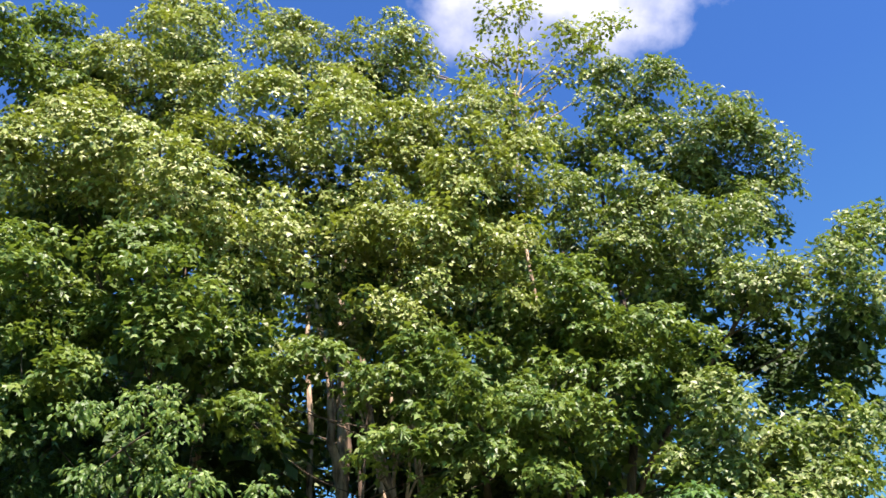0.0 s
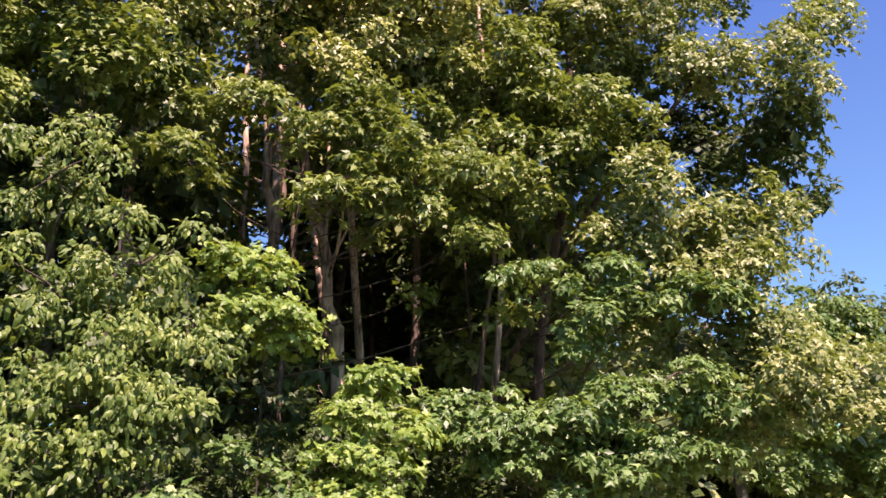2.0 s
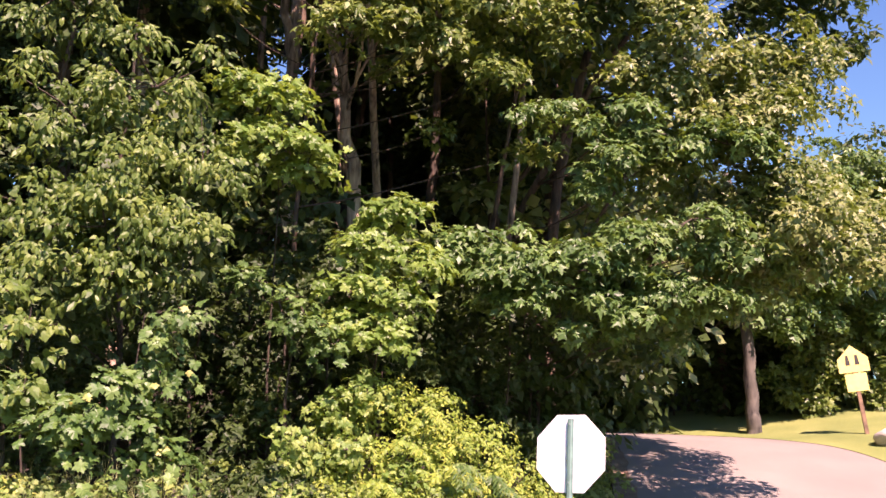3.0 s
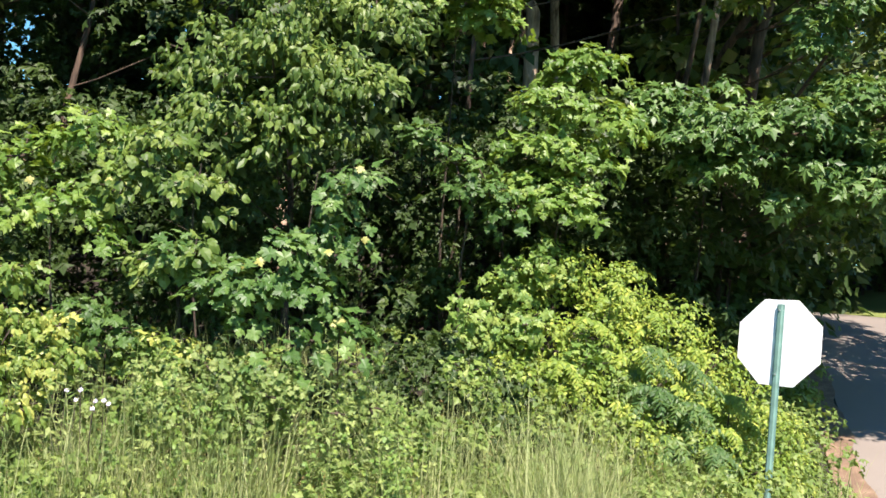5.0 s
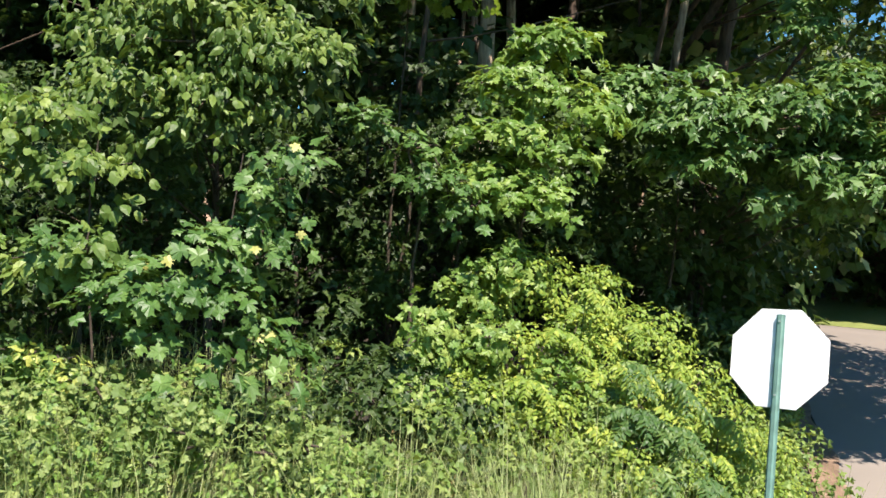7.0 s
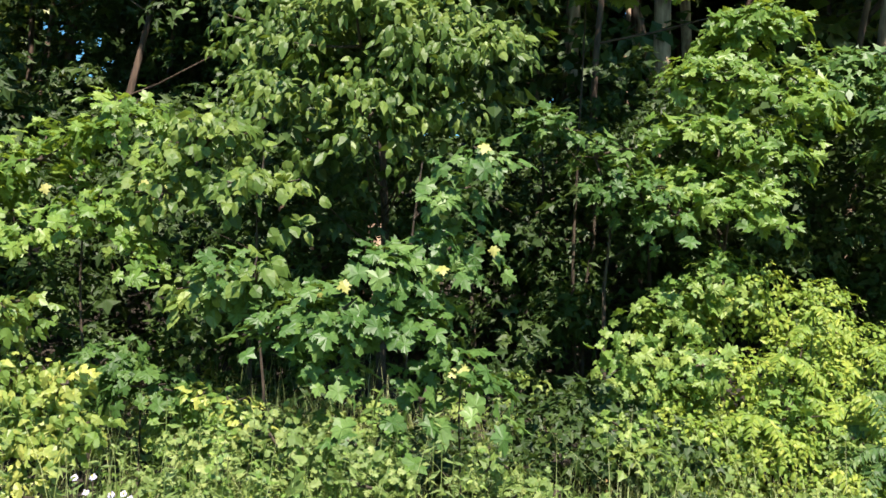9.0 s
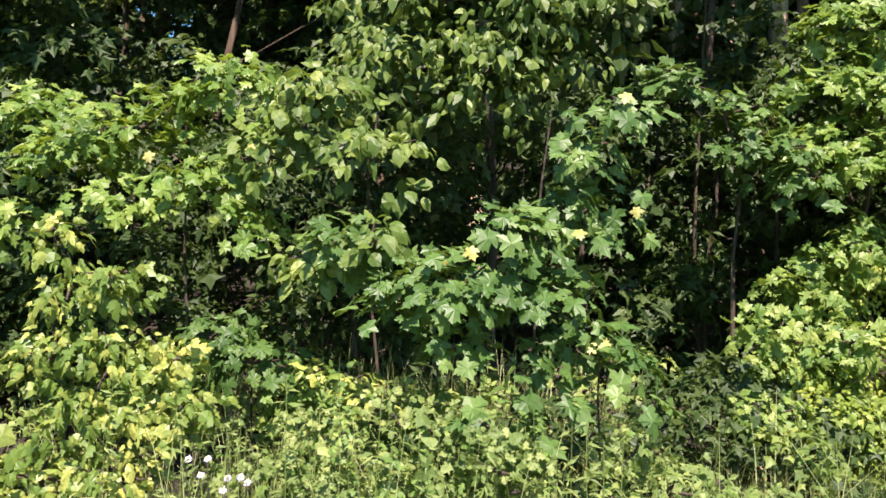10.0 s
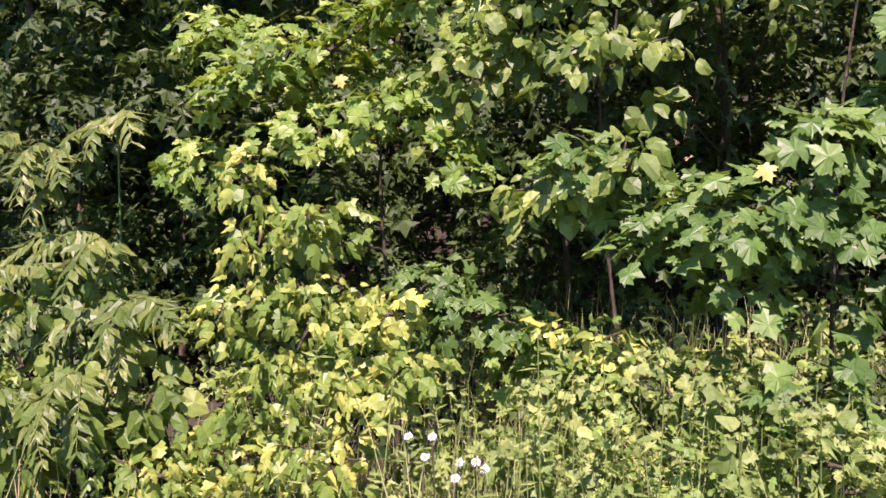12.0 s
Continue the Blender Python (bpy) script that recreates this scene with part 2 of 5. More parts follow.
def mesh_object(name, verts, faces, mat, parent=None, label="", smooth=False, kind=""):
    """One mesh object from arrays in world metres; faces all of one length."""
    verts, faces = np.asarray(verts, np.float32), np.asarray(faces, np.int32)
    me = bpy.data.meshes.new(name)
    k = faces.shape[1]
    me.vertices.add(len(verts))
    me.vertices.foreach_set("co", verts.ravel())
    me.loops.add(faces.size)
    me.loops.foreach_set("vertex_index", faces.ravel())
    me.polygons.add(len(faces))
    me.polygons.foreach_set("loop_start", np.arange(0, faces.size, k, dtype=np.int32))
    me.update(calc_edges=True)
    me.polygons.foreach_set("use_smooth", np.full(len(faces), smooth))
    me.materials.append(mat)
    ob = new(name, me)
    if parent:
        ob.parent = parent
        ob.matrix_parent_inverse = Matrix.Translation(parent.location).inverted()
    return tagged(ob, label, "", "", kind)


def part(name, bm, mat, parent=None, label="", smooth=False):
    me = bpy.data.meshes.new(name)
    bm.normal_update()
    bm.to_mesh(me)
    bm.free()
    for p in me.polygons:
        p.use_smooth = smooth
    me.materials.append(mat)
    ob = new(name, me)
    if parent:
        ob.parent = parent
        if parent.parent is None:
            ob.matrix_parent_inverse = Matrix.Translation(parent.location).inverted()
    return tagged(ob, label)


def tube(points, radii, sides=8):
    """Vertices and quads of a bent, tapered stem."""
    pts = [Vector(p) for p in points]
    vs, fs = [], []
    for i, p in enumerate(pts):
        d = (pts[min(i + 1, len(pts) - 1)] - pts[max(i - 1, 0)]).normalized()
        a = d.orthogonal().normalized() if i == 0 else (a - d * a.dot(d)).normalized()
        b = d.cross(a)
        for s in range(sides):
            w = 2 * math.pi * s / sides
            vs.append(p + (a * math.cos(w) + b * math.sin(w)) * radii[i])
    for i in range(len(pts) - 1):
        for s in range(sides):
            t = (s + 1) % sides
            fs.append((i * sides + s, i * sides + t, (i + 1) * sides + t, (i + 1) * sides + s))
    return vs, fs


def stem_points(a, b, rng, n=7, bend=0.06, sag=0.0):
    """A crooked way from a to b."""
    a, b = np.array(a, float), np.array(b, float)
    far = np.linalg.norm(b - a)
    off = rng.normal(0, bend * far, (n, 3)) * np.sin(np.linspace(0, np.pi, n))[:, None]
    for _ in range(2):
        off[1:-1] = (off[:-2] + off[1:-1] + off[2:]) / 3
    u = np.linspace(0, 1, n)[:, None]
    p = a + (b - a) * u + off
    p[:, 2] += sag * far * np.sin(np.linspace(0, np.pi, n))
    return p


# ---------------------------------------------------------------- leaves
def leaf_template(outline, fold, droop):
    """A leaf from its outline (right half, base to tip), x across, y along; folded along the midrib and drooping to the tip."""
    right = [(x, y) for x, y in outline]
    ring = right + [(-x, y) for x, y in reversed(right[1:-1])]
    mid = (0.0, sum(y for _, y in right) / len(right))
    v = [(mid[0], mid[1], 0.0)] + [(x, y, 0.0) for x, y in ring]
    v = np.array(v, float)
    v[:, 2] = -fold * np.abs(v[:, 0]) ** 1.2 - droop * np.maximum(v[:, 1], 0) ** 2
    n = len(ring)
    f = [(0, 1 + i, 1 + (i + 1) % n) for i in range(n)]
    return v, np.array(f, int)


MAPLE_NEAR = leaf_template([(0, 0.04), (0.20, -0.06), (0.30, 0.05), (0.24, 0.17), (0.42, 0.20), (0.62, 0.36), (0.47, 0.40), (0.46, 0.52), (0.24, 0.46),
                            (0.25, 0.62), (0.34, 0.76), (0.17, 0.74), (0.10, 0.84), (0, 1.0)], 0.22, 0.25)
MAPLE_FAR = leaf_template([(0, 0.02), (0.30, -0.02), (0.22, 0.18), (0.58, 0.38), (0.25, 0.47), (0.30, 0.76), (0, 1.0)], 0.25, 0.25)
SLIM = leaf_template([(0, 0), (0.17, 0.1), (0.25, 0.32), (0.20, 0.62), (0.07, 0.88), (0, 1.0)], 0.45, 0.35)
OVATE = leaf_template([(0, 0), (0.25, 0.06), (0.38, 0.28), (0.33, 0.58), (0.14, 0.85), (0, 1.0)], 0.28, 0.35)
LINDEN_LEAF = leaf_template([(0, 0), (0.18, 0.06), (0.28, 0.30), (0.22, 0.62), (0, 1.0)], 0.5, 0.45)
GOLD_LEAF = leaf_template([(0, 0), (0.22, 0.02), (0.40, 0.22), (0.29, 0.33), (0.37, 0.52), (0.19, 0.60), (0.17, 0.80), (0, 1.0)], 0.5, 0.55)
MAPLE_FIVE = (np.array([(0, 0, 0), (0.32, -0.07, -0.06), (0.24, 0.13, -0.05), (0.64, 0.40, -0.24), (0.23, 0.45, -0.08), (0, 1.0, -0.26), (-0.23, 0.45, -0.08), (-0.64, 0.40, -0.24), (-0.24, 0.13, -0.05), (-0.32, -0.07, -0.06)], float),
              np.array([(0, k, k + 1) for k in range(1, 9)], int))
SIMPLE = (np.array([(0, 0, 0), (0.36, 0.42, -0.10), (0, 1.0, -0.16), (-0.36, 0.42, -0.10)], float), np.array([(0, 1, 2), (0, 2, 3)], int))
CROWN_LEAF = (np.array([(0, 0, 0), (0.60, 0.26, -0.14), (0.24, 0.50, -0.05), (0, 1.0, -0.22), (-0.24, 0.50, -0.05), (-0.60, 0.26, -0.14)], float),
              np.array([(0, 1, 2), (0, 2, 3), (0, 3, 4), (0, 4, 5)], int))
VINE_LEAF = leaf_template([(0, 0), (0.36, 0.16), (0.33, 0.50), (0, 1.0)], 0.25, 0.3)
BLADE = (np.array([(0, 0, 0), (0.13, 0.36, -0.04), (0, 1.0, -0.30), (-0.13, 0.36, -0.04)], float), np.array([(0, 1, 2), (0, 2, 3)], int))
LEAFLET = leaf_template([(0, 0), (0.17, 0.12), (0.20, 0.40), (0.10, 0.78), (0, 1.0)], 0.3, 0.3)
LANCE = leaf_template([(0, 0), (0.13, 0.15), (0.15, 0.45), (0.07, 0.8), (0, 1.0)], 0.4, 0.3)


def frames_of(normals, tips):
    """Turns whose z is the leaf's upper side and whose y runs to its tip."""
    z = normals / np.linalg.norm(normals, axis=1, keepdims=True)
    y = tips - z * (tips * z).sum(1, keepdims=True)
    y /= np.linalg.norm(y, axis=1, keepdims=True) + 1e-9
    x = np.cross(y, z)
    return np.stack([x, y, z], 2)


def leaf_mesh(template, places, turns, sizes):
    """Leaves as one mesh, no two alike: each curls, twists and varies in outline by itself."""
    v, f = template
    n, rng = len(places), np.random.default_rng(len(places))
    w = np.repeat(v[None], n, 0) * (1 + rng.normal(0, 0.12, (n, 1, 3)) * (1, 0.6, 0))
    w += rng.normal(0, 0.035, w.shape)
    curl, twist, cup = rng.normal(0, 0.22, (n, 1)), rng.normal(0, 0.45, (n, 1)), rng.normal(0, 0.35, (n, 1))
    x, y = w[:, :, 0], w[:, :, 1]
    w[:, :, 2] += curl * y * y + twist * x * y + cup * x * x
    pts = np.einsum("nij,nkj->nki", turns, w) * sizes[:, None, None] + places[:, None, :]
    faces = f[None] + (np.arange(n) * len(v))[:, None, None]
    return pts.reshape(-1, 3), faces.reshape(-1, 3)


def split_lobes(lobes, rng, open_core=False):
    """A large lobe carries smaller ones over its front and top, with dark gaps between."""
    for x, y, z, r in lobes:
        if r < 0.55:
            yield x, y, z, r
            continue
        yield (x, y + 0.55 * r, z - 0.1 * r, 0.58 * r) if open_core else (x, y + 0.3 * r, z - 0.05 * r, 0.72 * r)
        for _ in range(int(9 * r ** 0.7)):
            d = rng.normal(size=3) * (1, 1, 0.9)
            d /= np.linalg.norm(d)
            if d[1] > 0.35:
                d[1] *= -1
            s = r * (0.24 + 0.18 * rng.random())
            q = r * (0.72 + 0.25 * rng.random())
            yield x + d[0] * q * 1.1, y + d[1] * q * 0.9, z + d[2] * q, s


def sprays(lobes, rng, size, cover=2.0, flat=0.45, front=0.6, out=0.45, sun_turn=0.5, jitter=0.36, spread=1.6, per=10, shell=0.45, hang=0.0, squash=0.8, under=0.75, tip=0.35, gaps=0.0):
    """Leaves in flat sprays over the lobes of a crown: places, turns, sizes, and the sprays' hearts. Few sprays hang under a lobe."""
    P, N, T, hearts = [], [], [], []
    to_sun = np.array(TO_SUN)
    for x, y, z, r in split_lobes(lobes, rng, gaps > 0):
        count = int(cover * 6.3 * r * r / (0.5 * size * size))
        k = max(3, count // per)
        d = rng.normal(size=(k * 5, 3))
        d /= np.linalg.norm(d, axis=1, keepdims=True)
        keep = ((d[:, 1] < 0.25) | (rng.random(len(d)) > front)) & ((d[:, 2] > -0.25) | (rng.random(len(d)) > under))
        d = d[keep][:k]
        rad = r * (shell + (1.08 - shell) * rng.random(len(d)) ** 0.6)[:, None]
        heart = np.array([x, y, z]) + d * rad * np.array([1.1, 0.9, squash])
        # boughs stand apart: dark hollows between them
        k3 = heart * (0.62 / size)
        hollow = np.sin(k3[:, 0] * 1.1 + 1.7 * np.sin(k3[:, 2] * 0.6)) + np.sin(k3[:, 2] * 1.5 + 1.3 * np.sin(k3[:, 0] * 0.5 + 1)) + 0.6 * np.sin(k3[:, 1] * 1.3)
        heart, d = (a[hollow > -2.7 + 5.0 * gaps] for a in (heart, d))
        hearts.append(heart)
        up = np.array([0, 0, 1.0]) * flat + d * out + to_sun * sun_turn + rng.normal(0, 0.32, d.shape)
        up /= np.linalg.norm(up, axis=1, keepdims=True)
        m = per
        n = len(d)
        a = rng.random((n, m, 1)) * 2 * np.pi
        e1 = np.cross(up, [0.3, 0.2, 0.9])
        e1 /= np.linalg.norm(e1, axis=1, keepdims=True) + 1e-9
        e2 = np.cross(up, e1)
        q = size * spread * np.sqrt(rng.random((n, m, 1)))
        ray = np.cos(a) * e1[:, None] + np.sin(a) * e2[:, None]
        u = up[:, None]
        p = heart[:, None] + ray * q - u * q ** 2 / (size * spread) * 0.4 + rng.normal(0, size * 0.16, (n, m, 3))
        nn = u + ray * 0.3 + rng.normal(0, jitter, (n, m, 3)) * (1.0, 1.0, 0.7) + np.array([0, -1.0, 0]) * hang
        tt = ray + d[:, None] * 0.6 + np.array([0, 0, -tip - 1.6 * hang]) + rng.normal(0, 0.3, (n, m, 3))
        P.append(p.reshape(-1, 3)), N.append(nn.reshape(-1, 3)), T.append(tt.reshape(-1, 3))
    P, N, T = np.concatenate(P), np.concatenate(N), np.concatenate(T)
    return P, frames_of(N, T), size * (0.5 + 0.75 * rng.random(len(P))), np.concatenate(hearts)


def leaves_onto(owner, leaf_set, template, mat, near=0, near_template=None, crown="crown", label=""):
    """The crown's leaves: the foremost as single leaves, the rest as one mesh."""
    P, R, S, _ = leaf_set
    order = np.argsort(P[:, 1] - 0.2 * P[:, 2])
    first, rest = order[:near], order[near:]
    v, f = leaf_mesh(template, P[rest], R[rest], S[rest])
    mesh_object(crown, v, f, mat, owner, label, kind="stuff")
    if near:
        t = near_template or template
        shapes = []
        for k in range(5):
            w, f = leaf_mesh(t, np.zeros((k + 1, 3)), np.repeat(np.eye(3)[None], k + 1, 0), np.ones(k + 1))
            me = bpy.data.meshes.new("leaf")
            me.from_pydata(w[-len(t[0]):].tolist(), [], t[1].tolist())
            me.materials.append(mat)
            shapes.append(me)
        base = Matrix.Translation(owner.location).inverted()
        for i in first:
            ob = new("leaf", shapes[int(i) % 5])
            ob.parent = owner
            ob.matrix_parent_inverse = base
            s = float(S[i])
            m = Matrix([list(R[i][r] * s) + [float(P[i][r])] for r in range(3)] + [[0, 0, 0, 1]])
            ob.matrix_basis = m


def woody(owner, base, top, lobes, rng, radius, mat, hearts=None, sides=10, twigs=0, limb_radius=0.2, bend=0.035, way=None):
    """Trunk from base to top, a limb to each lobe, twigs out to some sprays."""
    n = 10
    pts = stem_points(base, top, rng, n, bend)
    if way:
        knots = np.array([base, *way, top], float)
        u = np.linspace(0, len(knots) - 1, n)
        pts = np.stack([np.interp(u, range(len(knots)), knots[:, k]) for k in range(3)], 1) + rng.normal(0, 0.03, (n, 3))
    rad = radius * (1 - 0.72 * np.linspace(0, 1, n) ** 0.9)
    rad[0] *= 1.35
    v, f = tube(pts, rad, sides)
    mesh_object("trunk", v, f, mat, owner, smooth=True)
    for x, y, z, r in lobes:
        h = np.clip((z - r * 0.5 - pts[0][2]) / max(0.1, pts[-1][2] - pts[0][2]) - 0.10, 0.2, 0.97)
        i = h * (n - 1)
        a = pts[int(i)] + (pts[min(n - 1, int(i) + 1)] - pts[int(i)]) * (i - int(i))
        q = stem_points(a, (x, y, z), rng, 7, 0.06, -0.05)
        lr = radius * limb_radius * (0.7 + 0.5 * rng.random())
        v, f = tube(q, lr * (1 - 0.8 * np.linspace(0, 1, 7)), 6)
        mesh_object("limb", v, f, mat, owner, smooth=True)
    if twigs and hearts is not None:
        L = np.array([l[:3] for l in lobes])
        V, Fs, o = [], [], 0
        for h in hearts[rng.permutation(len(hearts))[:twigs]]:
            c = L[np.argmin(((L - h) ** 2).sum(1))]
            v, f = tube(stem_points(c, h, rng, 4, 0.08), [0.012, 0.01, 0.007, 0.004], 4)
            V += v
            Fs += [tuple(k + o for k in q) for q in f]
            o += len(v)
        mesh_object("twig", V, Fs, TWIG, owner, smooth=True, kind="stuff")


# ---------------------------------------------------------------- the lie of the land
def smooth(a, b, v):
    t = np.clip((v - a) / (b - a), 0, 1)
    return t * t * (3 - 2 * t)


def road_left(y):
    return 3.5 + 0.21 * (y - 10.5) - 0.028 * np.maximum(0, y - 17.5) ** 2


def road_right(y):
    return 8.6 + 0.25 * (y - 10.5) - 0.055 * np.maximum(0, y - 15.0) ** 2


def road_rise(y):
    s = 0.5 * (np.sqrt((y - 9.4) ** 2 + 1.0) + (y - 9.4))
    far = 0.5 * (np.sqrt((y - 18.7) ** 2 + 4.0) + (y - 18.7))
    return 0.25 * s - 0.235 * far


def ground_z(x, y):
    x, y = np.asarray(x, float), np.asarray(y, float)
    road = road_rise(y)
    hill = 0.36 * 0.5 * (np.sqrt((y - 7.2) ** 2 + 0.6) + (y - 7.2)) - 0.42 * 0.5 * (np.sqrt((y - 29) ** 2 + 6) + (y - 29))
    w = smooth(-3.2, -0.4, x - road_left(y))
    z = hill * (1 - w) + road * w
    z = z + 0.17 * np.clip(x - road_right(y) - 0.3, 0, 9) * smooth(12, 18, y)
    far = np.maximum(np.abs(x), np.abs(y - 10))
    bumps = 0.06 * np.sin(x * 1.7 + 1) * np.sin(y * 1.3) * (1 - w) * smooth(5, 8, y)
    return (z + bumps) * (1 - smooth(45, 120, far)) + 0.02


def grid_axis(lo, hi, step, far):
    core = np.arange(lo, hi + step / 2, step)
    outer = np.geomspace(1.5, far, 14)
    return np.concatenate([lo - outer[::-1], core, hi + outer])


def build_ground():
    xs, ys = grid_axis(-14, 22, 0.4, 900), grid_axis(-6, 36, 0.4, 900)
    X, Y = np.meshgrid(xs, ys)
    V = np.stack([X, Y, ground_z(X, Y)], 2).reshape(-1, 3)
    nx, ny = len(xs), len(ys)
    i = (np.arange(ny - 1)[:, None] * nx + np.arange(nx - 1)[None]).ravel()
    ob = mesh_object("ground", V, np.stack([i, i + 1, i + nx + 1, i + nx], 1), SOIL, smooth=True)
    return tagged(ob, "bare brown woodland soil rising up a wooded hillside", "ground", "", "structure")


def strip(name, left, right, ys, lift, mat, label, category, across=8):
    """A sheet laid on the ground between two edges."""
    V, Fs = [], []
    for y in ys:
        for u in np.linspace(0, 1, across + 1):
            x = left(y) * (1 - u) + right(y) * u
            V.append((x, y, float(ground_z(x, y)) + lift))
    n = across + 1
    for j in range(len(ys) - 1):
        for k in range(across):
            a = j * n + k
            Fs.append((a, a + 1, a + n + 1, a + n))
    return tagged(mesh_object(name, V, Fs, mat, smooth=True), label, category, "", "structure")


build_ground()
strip("road", road_left, road_right, np.arange(-6, 30.1, 0.4), 0.018, ASPHALT, "sunlit pale grey asphalt road climbing between trees, tree shadows across it", "road", 14)
strip("lawn", lambda y: road_right(y) + 0.02, lambda y: road_right(y) + 14.0, np.arange(8, 27.1, 0.4), 0.024, LAWN, "mown sunlit grass verge rising beside the road", "lawn", 30)
# Unseen grass strip, added in front of the bank; dark to limit bounce.
strip("verge", lambda y: road_left(y) - 14.0, lambda y: road_left(y) - 0.34, np.arange(-6, 6.7, 0.4), 0.014, VERGE, "unseen short grass strip added before the bank, dark to limit bounced light", "lawn", 24)
strip("litter_strip", lambda y: road_left(y) - 0.33, lambda y: road_left(y) + 0.02 + 0.035 * math.sin(y * 3.1) + 0.02 * math.sin(y * 7.7), np.arange(-6, 22.1, 0.1), 0.026, LITTER, "reddish dead leaves along the road's edge", "leaf litter", 4)

# ---------------------------------------------------------------- trees and shrubs
# lobes of the crowns: x, y, z, radius
LEFT_MAPLE = [(-4.19, 11.5, 14.56, 1.32), (-5.34, 11.0, 11.89, 1.42), (-3.39, 10.8, 11.38, 1.21), (-2.87, 11.5, 13.09, 1.15), (-2.36, 11.2, 10.43, 0.94), (-4.7, 13.5, 18.0, 1.11)]
MIDDLE_MAPLE = [(-2.12, 13.00, 16.40, 1.22), (-0.38, 13.00, 16.48, 1.16), (-1.19, 12.00, 12.93, 1.38), (0.55, 12.50, 14.15, 1.22), (0.32, 11.80, 11.31, 1.19), (-1.23, 11.80, 10.82, 0.99), (1.53, 12.00, 12.39, 1.02), (-0.02, 11.80, 9.78, 0.82), (1.07, 12.00, 10.28, 0.98), (-1.03, 12.60, 10.15, 0.64), (2.22, 12.50, 13.91, 0.63)]
RIGHT_MAPLE = [(4.87, 14.0, 16.06, 1.09), (5.57, 13.5, 14.7, 1.19), (6.26, 13.5, 13.74, 1.05), (3.38, 13.0, 12.09, 1.21), (4.86, 13.0, 11.38, 1.19), (6.6, 13.5, 12.72, 0.69), (3.71, 14.0, 14.8, 0.81)]
ROAD_MAPLE = [(7.01, 12.0, 10.74, 0.55), (7.91, 12.4, 11.26, 0.53), (5.91, 11.8, 10.03, 0.62), (6.78, 11.6, 9.63, 0.57), (5.34, 12.2, 10.18, 0.5), (5.67, 11.2, 6.97, 0.59), (4.89, 11.4, 6.91, 0.56), (4.04, 11.2, 7.06, 0.78), (4.87, 11.0, 6.23, 0.67), (5.11, 11.0, 5.22, 0.72), (4.19, 11.4, 5.93, 0.75), (5.72, 11.0, 4.64, 0.57), (4.8, 11.2, 4.22, 0.64)]
BRANCH_MAPLE = [(1.63, 11.20, 4.16, 0.66), (2.35, 11.00, 3.86, 0.68), (3.25, 11.20, 4.05, 0.67), (3.06, 11.40, 3.45, 0.56), (4.02, 11.40, 3.74, 0.57), (1.30, 11.20, 4.32, 0.42), (2.85, 11.40, 3.85, 0.47), (3.83, 11.60, 3.85, 0.54), (1.37, 11.30, 4.16, 0.41), (2.08, 11.20, 3.92, 0.46)]
SHADE_MAPLE = [(1.92, 10.80, 4.00, 0.52), (2.67, 10.70, 4.10, 0.51), (3.30, 10.70, 4.34, 0.52), (3.94, 10.70, 4.71, 0.55), (4.58, 10.70, 4.23, 0.51), (2.88, 10.90, 5.37, 0.57), (3.73, 10.90, 5.84, 0.60), (4.34, 10.70, 3.75, 0.38), (3.70, 10.70, 3.78, 0.38), (2.38, 11.50, 6.18, 0.50), (4.44, 10.70, 5.68, 0.52), (3.26, 10.70, 3.55, 0.35)]
LEFT_LOW = [(-5.15, 10.6, 9.45, 1.09), (-3.5, 10.4, 9.04, 1.06), (-4.96, 10.4, 7.84, 0.78), (-2.59, 11.6, 9.2, 0.66), (-6.5, 11.6, 15.4, 1.4)]
RIGHT_LOW = [(2.43, 12.6, 9.96, 1.0), (3.64, 12.6, 9.05, 1.06), (2.07, 12.4, 8.07, 0.91), (1.05, 12.4, 8.78, 0.81)]
HOLLOW = [(5.82, 14.5, 10.51, 0.82), (6.68, 14.5, 10.22, 0.72), (7.43, 14.5, 9.95, 0.71), (6.24, 14.3, 9.22, 0.68), (5.0, 14.3, 9.4, 0.78), (7.61, 13.6, 9.63, 0.72), (7.37, 13.6, 8.63, 0.6), (6.4, 13.4, 8.28, 0.58), (7.41, 13.4, 10.14, 0.53)]
TURN_MAPLE = [(12.06, 22.00, 9.10, 0.95), (12.47, 22.00, 8.28, 1.17), (12.96, 22.40, 6.89, 1.09), (10.98, 22.00, 5.91, 0.98), (13.66, 23.00, 5.68, 0.89), (11.84, 22.00, 6.93, 1.00), (11.03, 21.50, 8.40, 1.00), (9.89, 22.00, 5.33, 0.83)]
WISPY = [(2.25, 14.00, 19.20, 0.53), (2.80, 14.00, 19.37, 0.40), (1.98, 14.00, 17.65, 0.57), (2.76, 14.00, 17.79, 0.51), (3.75, 14.00, 18.51, 0.52), (4.18, 14.00, 17.90, 0.57), (4.81, 14.00, 18.65, 0.52), (3.44, 14.00, 17.20, 0.44), (4.13, 14.00, 16.80, 0.49), (2.25, 14.00, 16.55, 0.43), (2.96, 14.00, 16.33, 0.30), (-3.43, 14.00, 19.82, 0.40), (-2.87, 14.00, 19.28, 0.39)]
